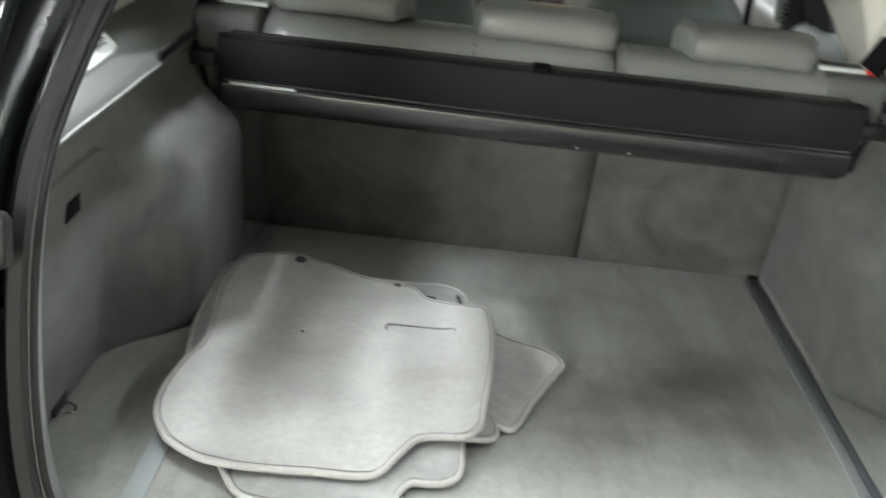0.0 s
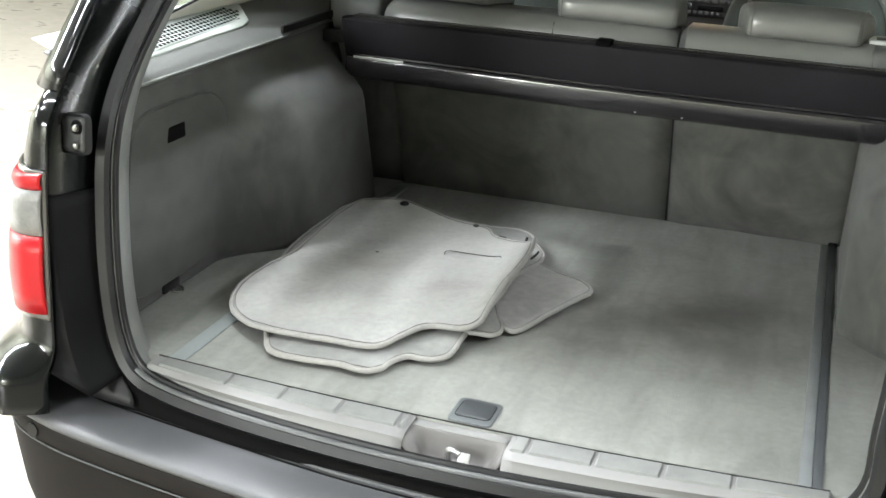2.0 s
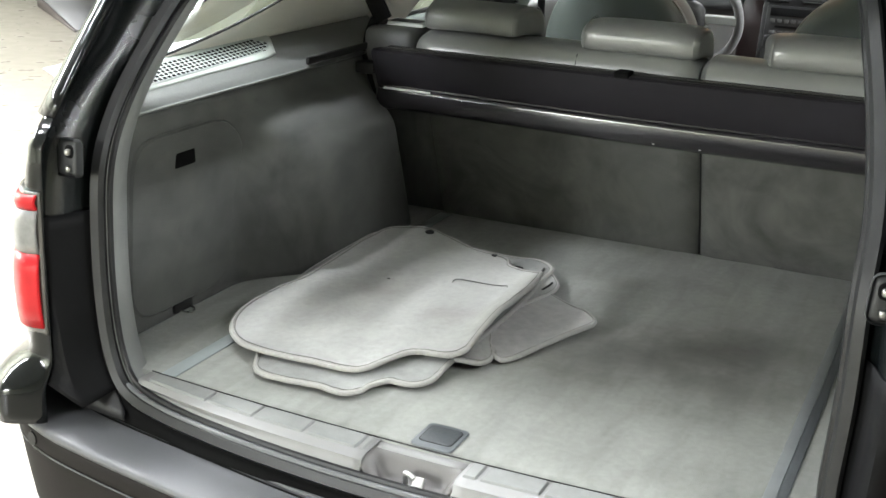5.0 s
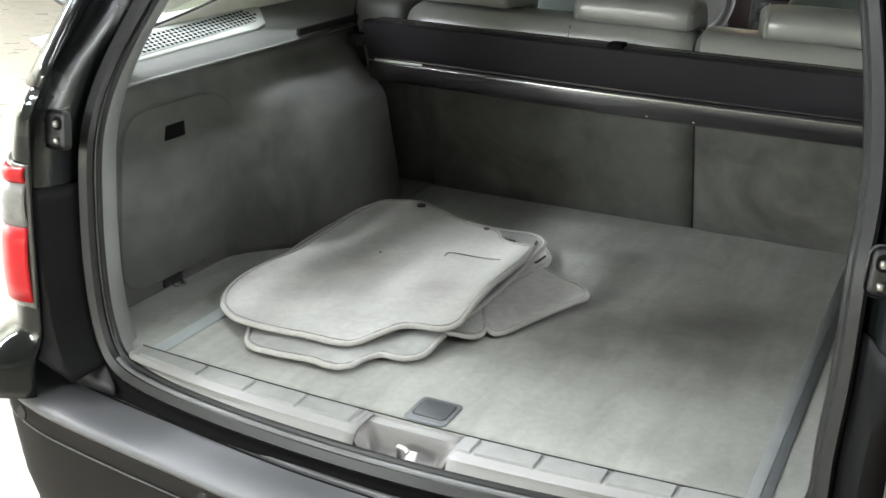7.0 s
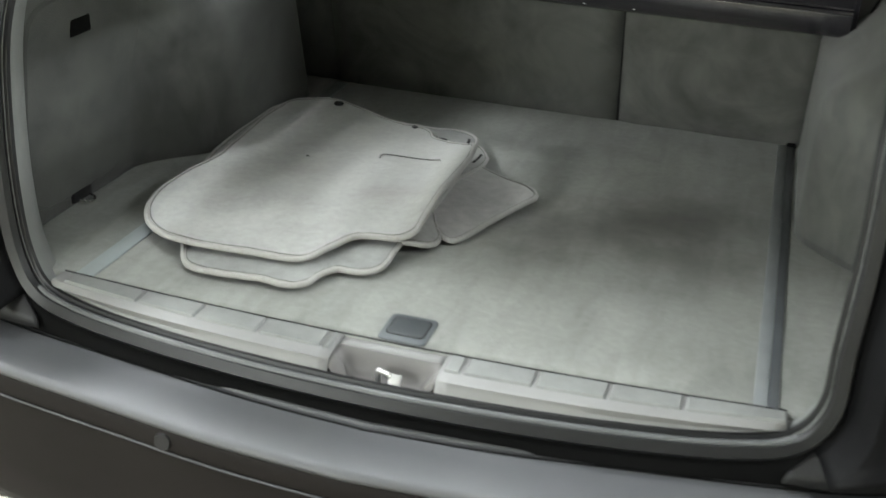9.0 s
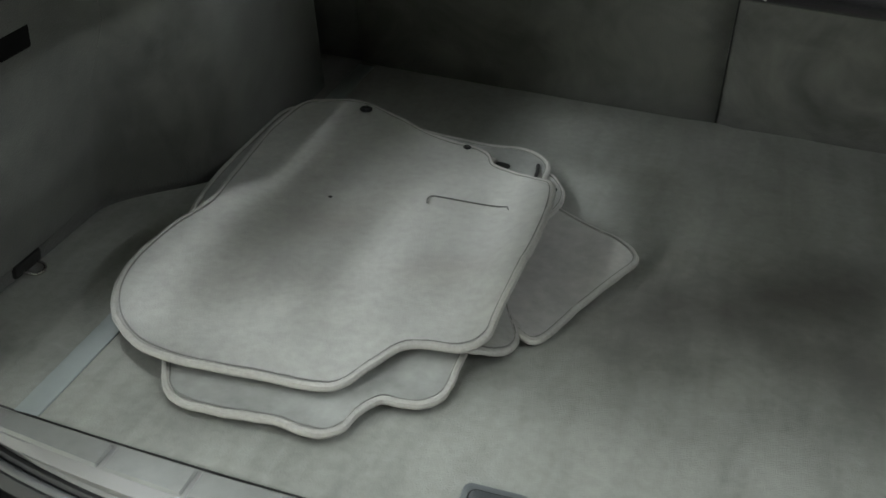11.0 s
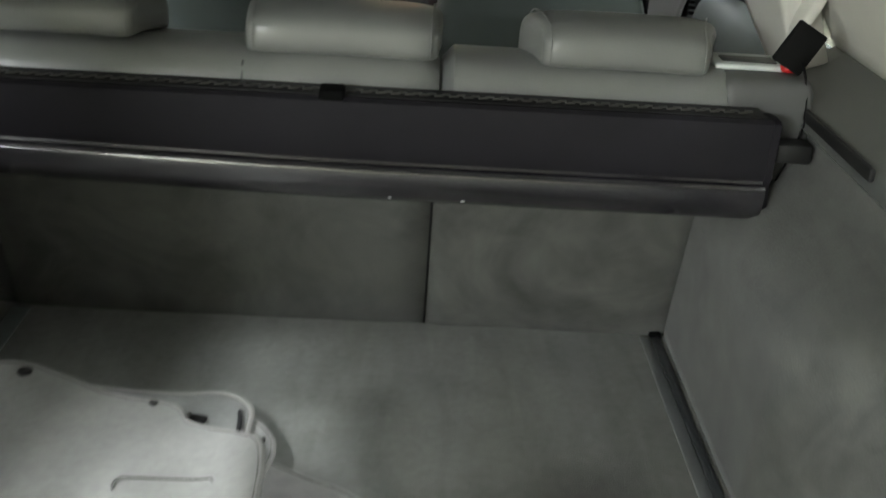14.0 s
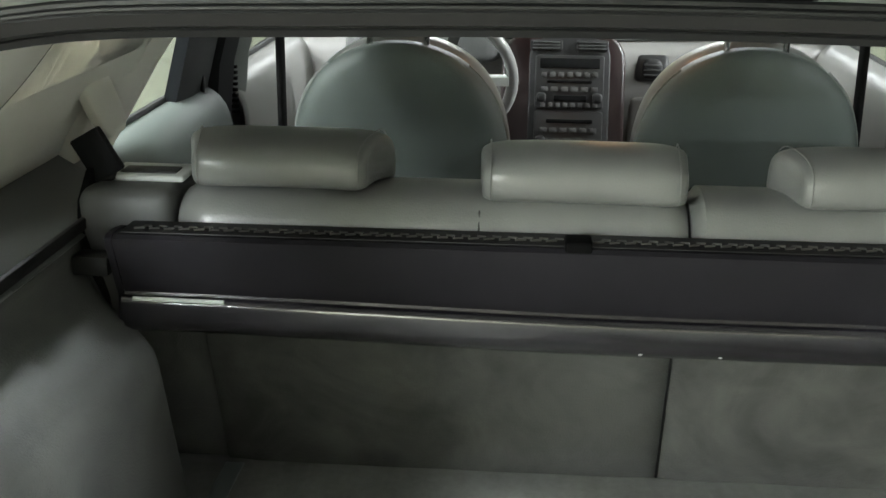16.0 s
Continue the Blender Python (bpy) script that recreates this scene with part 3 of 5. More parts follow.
part("gate_frame_top", tgbox(-0.63, 0.63, -0.06, 0.095), PAINT, gate)
pane = part("rear_window", tgbox(-0.50, 0.50, 0.095, 0.56, 0.004), GLASS, gate, "tailgate window pane")
pane.visible_shadow = False

# ---- load floor, sill and lining ----


def back(x):
    return -0.092 + 0.09 * x * x


def front(x):
    return -0.138 + 0.13 * x * x + 0.10 * x ** 4


def lipy(x):
    return -0.163 + 0.17 * x * x + 0.25 * x ** 4


rows = []
for k in range(41):
    y = -0.094 + k * 1.114 / 40
    w = 0.645
    rows.append([Vector((-w + 2 * w * i / 48, max(y, back(-w + 2 * w * i / 48)), 0.0012 * noise.noise(Vector((i * 0.31, y * 9, 0))))) for i in range(49)])
load_floor = part("load_floor", lofted(rows), CARPET, car, "worn grey velour carpet with darker brownish patches on the boot floor", thick=-0.02)
HANDLE = mat("bluish_grey_handle_plastic", (0.062, 0.069, 0.072), 0.42, var=0.2, vscale=20, bump=0.3, bscale=700)
WELL = mat("darker_grey_recess_plastic", (0.115, 0.110, 0.104), 0.5, var=0.3, vscale=12, bump=0.3, bscale=700)
STRIPA = mat("pale_bluish_strip_plastic", (0.27, 0.30, 0.30), 0.3, spec=0.5, var=0.3, vscale=9)
STRIPB = mat("bluish_grey_strip_plastic", (0.085, 0.092, 0.098), 0.28, spec=0.5, var=0.4, vscale=9)
STRIPC = mat("grey_blue_strip_plastic", (0.235, 0.25, 0.255), 0.28, spec=0.5, var=0.4, vscale=9)
for x0, x1, m_ in ((-0.491, -0.463, STRIPA), (0.468, 0.4855, STRIPC), (0.486, 0.500, STRIPB)):
    part("floor_strip", box(x0, x1, -0.070, 0.985, -0.004, 0.0024, 0.0012), m_, load_floor, "smooth bluish plastic strip set in the floor")

part("strip_end", box(0.484, 0.502, 0.982, 0.998, -0.002, 0.007, 0.002), HOLE, load_floor, "black clip at the end of the floor strip")
part("carpet_edge", sweep([Vector((x, back(x) + 0.0012, 0.0006)) for x in [-0.51 + 1.02 * k / 40 for k in range(41)]], ring(0.0013, 6), lambda p: p + Vector((0, 1, 0)), False), BLACK, load_floor, "dark joint between the carpet and the sill")


def plaque(x0, x1, y0, y1, z0, z1, r, e=0.001):
    """A flat plate with rounded corners and a softened upper edge."""
    rows = []
    for d, z in ((0, z0), (0, z1 - e), (e * 0.4, z1 - e * 0.3), (e, z1)):
        row = []
        for cx, cy, a0 in ((x1 - r, y1 - r, 0), (x0 + r, y1 - r, 90), (x0 + r, y0 + r, 180), (x1 - r, y0 + r, 270)):
            row += [Vector((cx + (r - d) * math.cos(math.radians(a0 + 18 * k)), cy + (r - d) * math.sin(math.radians(a0 + 18 * k)), z)) for k in range(6)]
        rows.append(row)
    pb = bmesh.new()
    pv = loft(pb, rows, close_v=True)
    pb.faces.new(pv[-1])
    return pb


RIMPLAS = mat("pale_bluish_handle_rim", (0.118, 0.13, 0.135), 0.42, var=0.25, vscale=20, bump=0.25, bscale=700)
handle = part("floor_handle", plaque(-0.027, 0.040, -0.086, -0.012, -0.003, 0.0032, 0.009), RIMPLAS, load_floor, "grey plastic lifting handle set in the floor")
part("lid_gap", plaque(-0.0205, 0.0345, -0.073, -0.0205, 0.002, 0.0036, 0.0085, 0.0003), BLACK, handle)
part("handle_lid", plaque(-0.0188, 0.0328, -0.0705, -0.022, 0.002, 0.0046, 0.0075, 0.0014), HANDLE, handle, "darker lifting flap")

sill = part("loading_sill", box(-0.47, 0.47, -0.10, -0.075, -0.06, -0.022, 0.004), TRIM, car, "grey plastic loading sill trim")
RX0, RX1 = -0.070, 0.076


def sill_rows(xs):
    rows = []
    for x in xs:
        b, f, l = back(x), front(x), lipy(x)
        rows.append([Vector((x, b + 0.004, -0.02)), Vector((x, b + 0.002, -0.004)), Vector((x, b - 0.004, -0.003)), Vector((x, f, -0.003)), Vector((x, (f + l) / 2, -0.008)), Vector((x, l + 0.011, -0.016)), Vector((x, l + 0.006, -0.022)), Vector((x, l + 0.006, -0.04)), Vector((x, l + 0.010, -0.06))])
    return rows


for x0, x1 in ((-0.512, RX0), (RX1, 0.512)):
    part("sill_plate", lofted(sill_rows([x0 + (x1 - x0) * k / 24 for k in range(25)])), TRIM, sill, thick=0.003)
part("sill_plate", lofted([r[:3] + [Vector((r[0].x, -0.112, -0.003))] for r in sill_rows([RX0 + (RX1 - RX0) * k / 6 for k in range(7)])]), TRIM, sill, thick=0.003)
rows = []
for k in range(25):
    x = RX0 + (RX1 - RX0) * k / 24
    d = ease(0.0, 0.030, min(x - RX0, RX1 - x)) ** 0.8
    l = lipy(x)
    row = []
    for y in [-0.110 - 0.0045 * j for j in range(11)] + [l + 0.008]:
        top = -0.003 - 0.005 * ease(-0.138, -0.152, y) - 0.009 * ease(-0.150, l + 0.010, y)
        row.append(Vector((x, y, top - d * (0.034 - 0.35 * max(-0.138 - y, 0)) * ease(-0.1115, -0.131, y))))
    rows.append(row + [Vector((x, l + 0.006, -0.05))])
part("latch_well", lofted(rows), WELL, sill, "recess for the tailgate latch", thick=-0.002)
ZINC = mat("zinc_plated_steel", (0.50, 0.50, 0.48), 0.5, metal=1.0, var=0.3, vscale=60)
striker = part("latch_striker", tube(spline([(-0.005, -0.138, -0.036), (-0.005, -0.139, -0.019), (-0.003, -0.140, -0.0155), (0.008, -0.144, -0.015), (0.015, -0.149, -0.016)], 3), 0.0040, 10), ZINC, sill, "shiny steel latch striker loop")
part("striker_plate", turned(box(-0.0085, 0.0085, -0.0025, 0.0025, -0.013, 0.013, 0.0012, 2), pose(0.021, -0.152, -0.024, -35)), ZINC, striker, "flat steel end of the striker")
part("striker_base", box(-0.022, 0.032, -0.161, -0.142, -0.036, -0.031, 0.002), BUMPER, striker)
joints = [0.009 + d for d in (0.096, 0.1895, 0.283, 0.3765, 0.504)]
cells = [(a, b) for a, b in zip(joints[:-1], joints[1:])] + [(0.018 - b, 0.018 - a) for a, b in zip(joints[:-1], joints[1:])] + [(-0.087, RX0 - 0.003), (RX1 + 0.003, 0.105)]
for a, b in cells:
    a, b = a + 0.0028, b - 0.0028
    rows = []
    for x, top in ((a, -0.004), (a, 0.0012), (a + 0.002, 0.0036), (a + (b - a) / 2, 0.0040), (b - 0.002, 0.0036), (b, 0.0012), (b, -0.004)):
        rows.append([Vector((x, back(x) - 0.003, -0.004)), Vector((x, back(x) - 0.0035, min(top, 0.0005))), Vector((x, back(x) - 0.0055, top)), Vector((x, front(x) + 0.003, top - 0.0005)), Vector((x, front(x) + 0.001, min(top, 0.0003))), Vector((x, front(x), -0.005))])
    part("sill_pad", lofted(rows), PADMAT, sill, smooth=12)

# side linings with the wheel arch, ledge and window trim
ARCHX = 0.514


def lining_x(y, z, s=-1):
    k = ease(0.33, 0.53, y + 0.10 * ease(0.12, 0.36, z))
    top = 1 - ease(0.245, 0.375, z) ** 1.1
    wall = 0.634 - 0.02 * ease(0.0, 0.4, z)
    if s < 0:
        rear = 1.0 - 0.36 * z
        k *= 1 - ease(rear - 0.14, rear - 0.005, y)
    return wall - (wall - (ARCHX if s < 0 else 0.508)) * k * top


for s in (-1, 1):
    rows = []
    for k in range(113):
        y = -0.03 + k * 1.03 / 112
        rows.append([Vector((s * lining_x(y, z, s), y, z)) for z in [0.0 + 0.394 * j / 26 for j in range(27)]])
    part("side_lining", lofted(rows), LINING, car, "grey felt side lining with the wheel arch bulge", thick=0.004 * s)
    # ledge above the lining
    prof = [(0.616, 0.393), (0.606, 0.394), (0.603, 0.397), (0.606, 0.401), (0.625, 0.411), (0.655, 0.42), (0.69, 0.432), (0.715, 0.447), (0.725, 0.452)]
    rows = [[Vector((s * x, y, z)) for x, z in prof] for y in [-0.02 + 1.09 * k / 20 for k in range(21)]]
    # highlight on the ledge's edge, drawn as a glossy bead of paler grey
    part("ledge_highlight", tube([(s * 0.604, y, 0.3985) for y in [0.0 + 0.6 * k / 10 for k in range(11)]], 0.0024, 8), bpy.data.materials.get("glossy_ledge_highlight") or mat("glossy_ledge_highlight", (0.30, 0.31, 0.30), 0.22, spec=0.7), car, "paler glossy bead added as the highlight line along the ledge edge")
    ledge = part("side_ledge", lofted(rows), mat("grey_ledge_plastic", (0.115, 0.12, 0.116), 0.33, spec=0.5, var=0.15, vscale=8, bump=0.2, bscale=800) if s < 0 else bpy.data.materials["grey_ledge_plastic"], car, "grey plastic ledge with a moulded edge", thick=0.003 * s)
    part("ledge_slot", turned(box(-0.004, 0.004, -0.15, 0.15, -0.008, 0.008, 0.003), pose(s * 0.6055, 0.72, 0.412)), BLACK, ledge)
    # pale speaker panel on the outer half of the ledge, with a grille of small square holes
    def slope(x, up=0.0):
        return 0.42 + (x - 0.655) * 0.457 + up

    rows = []
    for k in range(15):
        y = -0.01 + 0.60 * k / 14
        x0 = 0.646 + 0.012 * k / 14 + 0.05 * ease(0.53, 0.60, y)
        rows.append([Vector((s * x, y, slope(x, u))) for x, u in ((x0, 0.0005), (x0 + 0.003, 0.004), (x0 + 0.02, 0.004), (0.72, 0.004), (0.752, 0.003))])
    panel = part("speaker_panel", lofted(rows), SPEAKER, ledge, "pale speaker panel moulded into the ledge", thick=0.002 * s)
    holes = bmesh.new()
    for k in range(34):
        y = 0.095 + k * 0.0137
        for j in range(5):
            f = (j + 0.5) / 5
            x = 0.658 + 0.016 * (y - 0.1) / 0.46 + 0.040 * f
            yy = y + 0.006 * f
            if yy > 0.552 - 0.035 * (2 * f - 1) ** 2:
                continue
            join(holes, lofted([[Vector((s * q, w, slope(q, 0.0046))) for w in (yy - 0.0050, yy + 0.0050)] for q in (x - 0.0030, x + 0.0030)]))
    gr = part("speaker_grille", holes, HOLE, panel, "loudspeaker grille of small square openings")
    tagged(gr, kind="stuff")
    rim_ = [(0.656, 0.10), (0.664, 0.32), (0.673, 0.50), (0.681, 0.543), (0.693, 0.558), (0.706, 0.553), (0.714, 0.53), (0.713, 0.40), (0.704, 0.23), (0.698, 0.10)]
    part("grille_rim", tube([Vector((s * x, y, slope(x, 0.0048))) for x, y in rim_], 0.0014, 5), SPEAKER, panel)
    # window trim panel: from the ledge up to the window's lower edge
    low = spline([(0.0, 0.448), (0.2, 0.452), (0.3, 0.462), (0.45, 0.492), (0.62, 0.545), (0.72, 0.60), (0.79, 0.69), (0.84, 0.70), (1.05, 0.70), (1.2, 0.69)], 5)

    def tx(z):
        return 0.722 - 0.17 * max(z - 0.45, 0) / 0.27

    rows = [[Vector((s * tx(z), p.x, z)) for z in [0.445 + (max(p.y, 0.4485) - 0.445) * j / 8 for j in range(9)]] for p in low]
    part("upper_trim", lofted(rows), CREAM, car, "cream plastic pillar trim beside the rear window", thick=0.004 * s)
    part("window_rubber", tube([Vector((s * (tx(p.y) - 0.002), p.x, p.y)) for p in low[6:34]], 0.0028, 6), BLACK, car, "black rubber edge of the quarter window")
    # unseen header, brought down low to block lamp light through the quarter window
    rows = [[Vector((s * tx(z), y, z)) for y in (0.1, 0.4, 0.8, 1.2)] for z in (0.58, 0.66, 0.70, 0.74)]
    part("light_block_header", lofted(rows), CREAM, car, thick=0.004 * s)
    q = part("quarter_window", lofted([[Vector((s * (tx(z) + 0.03), y, z)) for y in (0.08, 0.5, 0.95)] for z in (0.42, 0.55, 0.70)]), GLASS, car, "tinted quarter window pane", thick=0.003)
    q.visible_shadow = False


# ---- side lining details ----
for s in (-1, 1):
    if s < 0:
        rim_ = []
        for k in range(64):
            a_ = 2 * math.pi * k / 64
            cy, cz = math.cos(a_), math.sin(a_)
            rim_.append((0.172 + 0.148 * math.copysign(abs(cy) ** 0.36, cy), 0.185 + 0.165 * math.copysign(abs(cz) ** 0.36, cz)))
        hb = bmesh.new()
        vs = loft(hb, [[Vector((-lining_x(0.172 + (y - 0.172) * f, 0.185 + (z - 0.185) * f) + (0.0085 if f < 0.985 else 0.0048), 0.172 + (y - 0.172) * f, 0.185 + (z - 0.185) * f)) for y, z in rim_] for f in (0.1, 0.3, 0.5, 0.7, 0.85, 0.95, 0.98, 1.0)], close_v=True)
        hb.faces.new(vs[0])
        hatch = part("pocket_panel", hb, LINING, car, "felt covered pocket panel in the side lining")
        part("panel_groove", tube([Vector((-lining_x(y, z) + 0.0046, y, z)) for y, z in [(0.172 + (y - 0.172) * 1.008, 0.185 + (z - 0.185) * 1.008) for y, z in rim_]], 0.0012, 6, True), LINING, hatch)
        part("pull_bezel", turned(box(-0.002, 0.003, -0.040, 0.033, -0.018, 0.025, 0.002), pose(-0.6135, 0.176, 0.299, 0, -3, 0)), DKTRIM, hatch)
        part("panel_pull", turned(box(-0.003, 0.005, -0.036, 0.022, -0.015, 0.019, 0.0035, 3), pose(-0.6125, 0.175, 0.297, 0, -3, 0)), HOLE, hatch, "black finger pull")
    tie = part("tie_down", turned(box(-0.007, 0.007, -0.027, 0.027, -0.004, 0.013, 0.003), pose(s * 0.631, 0.168, 0.008)), BLACK, car, "dark lashing eye at the foot of the side lining")
    part("tie_ring", tube(spline([(s * 0.626, 0.155, 0.008), (s * 0.612, 0.158, 0.006), (s * 0.607, 0.17, 0.005), (s * 0.612, 0.182, 0.006), (s * 0.626, 0.185, 0.008)], 3), 0.0022, 6), CHROME, tie)

# ---- rear seat ----
rear_seat = thing("rear_seat", "split folding rear seat in grey leather with a carpeted back", "seat", (0, 1.0, -0.05))
SPLIT = 0.1335


def backrest(x0, x1):
    """Felt-covered rear face and leather roll of one backrest section."""
    rows = []
    for k in range(13):
        x = x0 + (x1 - x0) * k / 12
        e = 0.006 * (k in (0, 12))
        rows.append([Vector((x, y + e, z)) for y, z in ((1.03, -0.02), (1.0, 0.0), (0.984, 0.05), (0.948, 0.15), (0.911, 0.25), (0.878, 0.34), (0.868, 0.375), (0.90, 0.385))])
    part("seat_back_panel", lofted(rows), SEATFELT, rear_seat, "grey felt back panel with brushed patches", thick=-0.004)
    roll = []
    prof = spline([(0.875, 0.352), (0.828, 0.360), (0.813, 0.385), (0.812, 0.415), (0.822, 0.441), (0.85, 0.455), (0.91, 0.456), (0.97, 0.435), (1.01, 0.36), (1.05, 0.2)], 3)
    n = 26
    for k in range(n + 1):
        x = x0 + (x1 - x0) * k / n
        d = min(x - x0, x1 - x)
        r = 0.014
        sink = r - math.sqrt(max(r * r - max(r - d, 0) ** 2, 0))
        roll.append([Vector((x, p.x + sink * (1 if p.x < 0.87 else -1), p.y - sink + 0.0005 * noise.noise(Vector((x * 7, p.x * 9, p.y * 9))))) for p in prof])
    bb = bmesh.new()
    vs = loft(bb, roll)
    bb.faces.new(vs[0])
    bb.faces.new(vs[-1])
    part("backrest_roll", bb, LEATHER, rear_seat, "grey leather backrest top")


backrest(-0.49, SPLIT - 0.0015)
part("seat_side_cover", lofted([[Vector((x, y + 0.012, z)) for y, z in ((1.0, 0.0), (0.948, 0.15), (0.911, 0.25), (0.868, 0.375))] for x in (-0.66, -0.57, -0.488)]), LINING, rear_seat, "dark felt edge beside the wheel arch", thick=-0.004)
backrest(SPLIT + 0.0025, 0.515)
part("split_gap", lofted([[Vector((x, y + 0.004, z)) for y, z in ((1.0, 0.0), (0.948, 0.15), (0.911, 0.25), (0.868, 0.375))] for x in (SPLIT - 0.001, SPLIT + 0.002)]), BLACK, rear_seat, thick=-0.004)
part("leather_seam", tube([(-0.118, 0.822, 0.37), (-0.118, 0.8115, 0.395), (-0.118, 0.8125, 0.42), (-0.118, 0.822, 0.4415)], 0.0012, 5), BLACK, rear_seat)
for s in (-1, 1):
    bol = part("side_bolster", turned(pillow(0.125, 0.15, 0.17, 0.25), pose(s * 0.555, 0.888, 0.371, 0)), mat("grey_bolster_plastic", (0.115, 0.117, 0.114), 0.5) if s < 0 else bpy.data.materials["grey_bolster_plastic"], rear_seat, "grey plastic side bolster")
    part("bezel", turned(box(-0.05, 0.05, -0.036, 0.036, -0.004, 0.004, 0.0035, 3), pose(s * 0.54, 0.895, 0.459, 0)), PALE, bol, "pale grey latch bezel")
    part("bezel_recess", turned(box(-0.036, 0.036, -0.016, 0.016, -0.001, 0.0025, 0.002), pose(s * 0.54, 0.89, 0.4625, 0)), DKTRIM, bol)
    part("release_knob", turned(pillow(0.024, 0.02, 0.012, 0.6, 8), pose(s * 0.588, 0.86, 0.462)), REDPLAS if s > 0 else BLACK, bol)


def headrest(name, rear_w, front_w, label):
    """A saddle-shaped cushion: low over the backrest, narrower behind than in front."""
    h = new(name)
    BASES[h.name] = Vector((0, 0, 0))
    prof = spline([(-0.046, -0.036), (-0.0535, -0.028), (-0.056, -0.012), (-0.054, 0.004), (-0.046, 0.015), (-0.030, 0.023), (-0.006, 0.029), (0.020, 0.031), (0.044, 0.027), (0.064, 0.012), (0.076, -0.014), (0.080, -0.042), (0.066, -0.050), (0.044, -0.044), (0.0, -0.038)], 3)
    rows = []
    for k in range(37):
        u = -1.53 + 3.06 * k / 36
        f = math.cos(u) ** 0.24
        row = []
        for p in prof:
            w = rear_w + (front_w - rear_w) * ease(-0.05, 0.075, p.x)
            x = w / 2 * math.copysign(abs(math.sin(u)) ** 0.30, u)
            row.append(Vector((x, p.x * (0.2 + 0.8 * f) + 0.0012 * noise.noise(Vector((x * 22, p.x * 30, p.y * 30))), p.y * (0.12 + 0.88 * f) * 0.89 - 0.005 * (2 * x / w) ** 4 + 0.0016 * noise.noise(Vector((x * 16, p.x * 24, 5.0))))))
        rows.append(row)
    b = bmesh.new()
    vs = loft(b, rows, close_v=True)
    b.faces.new(vs[0])
    b.faces.new(vs[-1])
    part("cushion", turned(b, pose(0, 0, 0.0285, 0)), LEATHER, h, local=True, smooth=60)
    for sx in (-1, 1):
        part("seam", tube([Vector((sx * (rear_w + (front_w - rear_w) * ease(-0.05, 0.075, p.x)) * 0.455, p.x * 0.992, p.y * 0.875 + 0.0275)) for p in prof[1:28]], 0.0009, 6), LEATHER, h, local=True)
        part("post", tube([(sx * 0.06, 0.005, -0.05), (sx * 0.06, 0.003, -0.02), (sx * 0.06, 0, 0.02)], 0.006, 8), CHROME, h, local=True)
        part("post_collar", turned(pillow(0.026, 0.022, 0.010, 0.6, 8), pose(sx * 0.06, 0.0, -0.006)), BLACK, h, local=True)
    return tagged(h, label, "headrest", "rear headrests")


headrest("headrest", 0.246, 0.256, "grey leather middle rear headrest pushed down on the backrest").location = (0.0065, 0.876, 0.456)
outer = headrest("headrest", 0.217, 0.262, "grey leather outer rear headrest, saddle shaped, resting on the backrest")
outer.location = (-0.363, 0.876, 0.465)
copy_thing(outer, pose(0.369, 0.876, 0.457))

# ---- load cover cassette ----
cover = thing("load_cover", "rolled load cover in a charcoal vinyl cassette behind the rear seat", "load cover", (0, 0.80, 0.265))
PF = [(0.775, 0.419), (0.752, 0.419), (0.746, 0.415), (0.745, 0.409), (0.752, 0.342), (0.757, 0.335), (0.757, 0.3255), (0.754, 0.318), (0.7515, 0.307), (0.7545, 0.295), (0.764, 0.286), (0.785, 0.2825), (0.80, 0.285), (0.806, 0.31), (0.806, 0.36), (0.80, 0.415)]


def hung(x, y, z):
    """A point of the cassette, whose lower edge hangs further in towards its far end."""
    k = ease(0.10, -0.54, x) * ease(0.425, 0.335, z)
    return Vector((x, y + 0.022 * k, z + 0.001 * k))


b = bmesh.new()
vs = loft(b, [[hung(x, y, z) for y, z in PF] for x in [-0.545 + 1.09 * k / 20 for k in range(21)]], close_v=True)
b.faces.new(vs[0])
b.faces.new(vs[-1])
part("cassette", b, COVERFLAT, cover, smooth=30)
arc = [(0.7525, 0.3395)] + [(0.745 + 0.009 * math.cos(math.radians(a)), 0.3285 + 0.009 * math.sin(math.radians(a))) for a in range(50, 186, 9)]
arc += [(p.x, p.y) for p in spline([(0.7362, 0.3235), (0.7375, 0.314), (0.7405, 0.305), (0.7455, 0.297), (0.7535, 0.2893), (0.765, 0.2840), (0.785, 0.2802)], 3)]
part("cassette_roll", lofted([[hung(x, y_, z_) for y_, z_ in arc] for x in [-0.5445 + 1.089 * k / 16 for k in range(17)]]), COVER, cover, "smooth charcoal lower roll of the cassette", smooth=60)
for s in (-1, 1):
    eb = bmesh.new()
    vs = loft(eb, [[hung(s * x, 0.778 + (y - 0.778) * k, 0.351 + (z - 0.351) * k) for y, z in PF] for x, k in ((0.5455, 1.012), (0.553, 1.012), (0.5545, 0.995))], close_v=True)
    eb.faces.new(vs[0])
    eb.faces.new(vs[-1])
    part("end_cap", eb, COVERFLAT, cover, "dark plastic end cap")
    part("end_bracket", box(min(s * 0.56, s * 0.605), max(s * 0.56, s * 0.605), 0.765, 0.80, 0.36, 0.385, 0.004), BLACK, cover)
track = part("cover_slot", box(-0.54, 0.54, 0.760, 0.808, 0.408, 0.4205, 0.002), BLACK, cover, "black slot along the top of the cassette")
dash = bmesh.new()
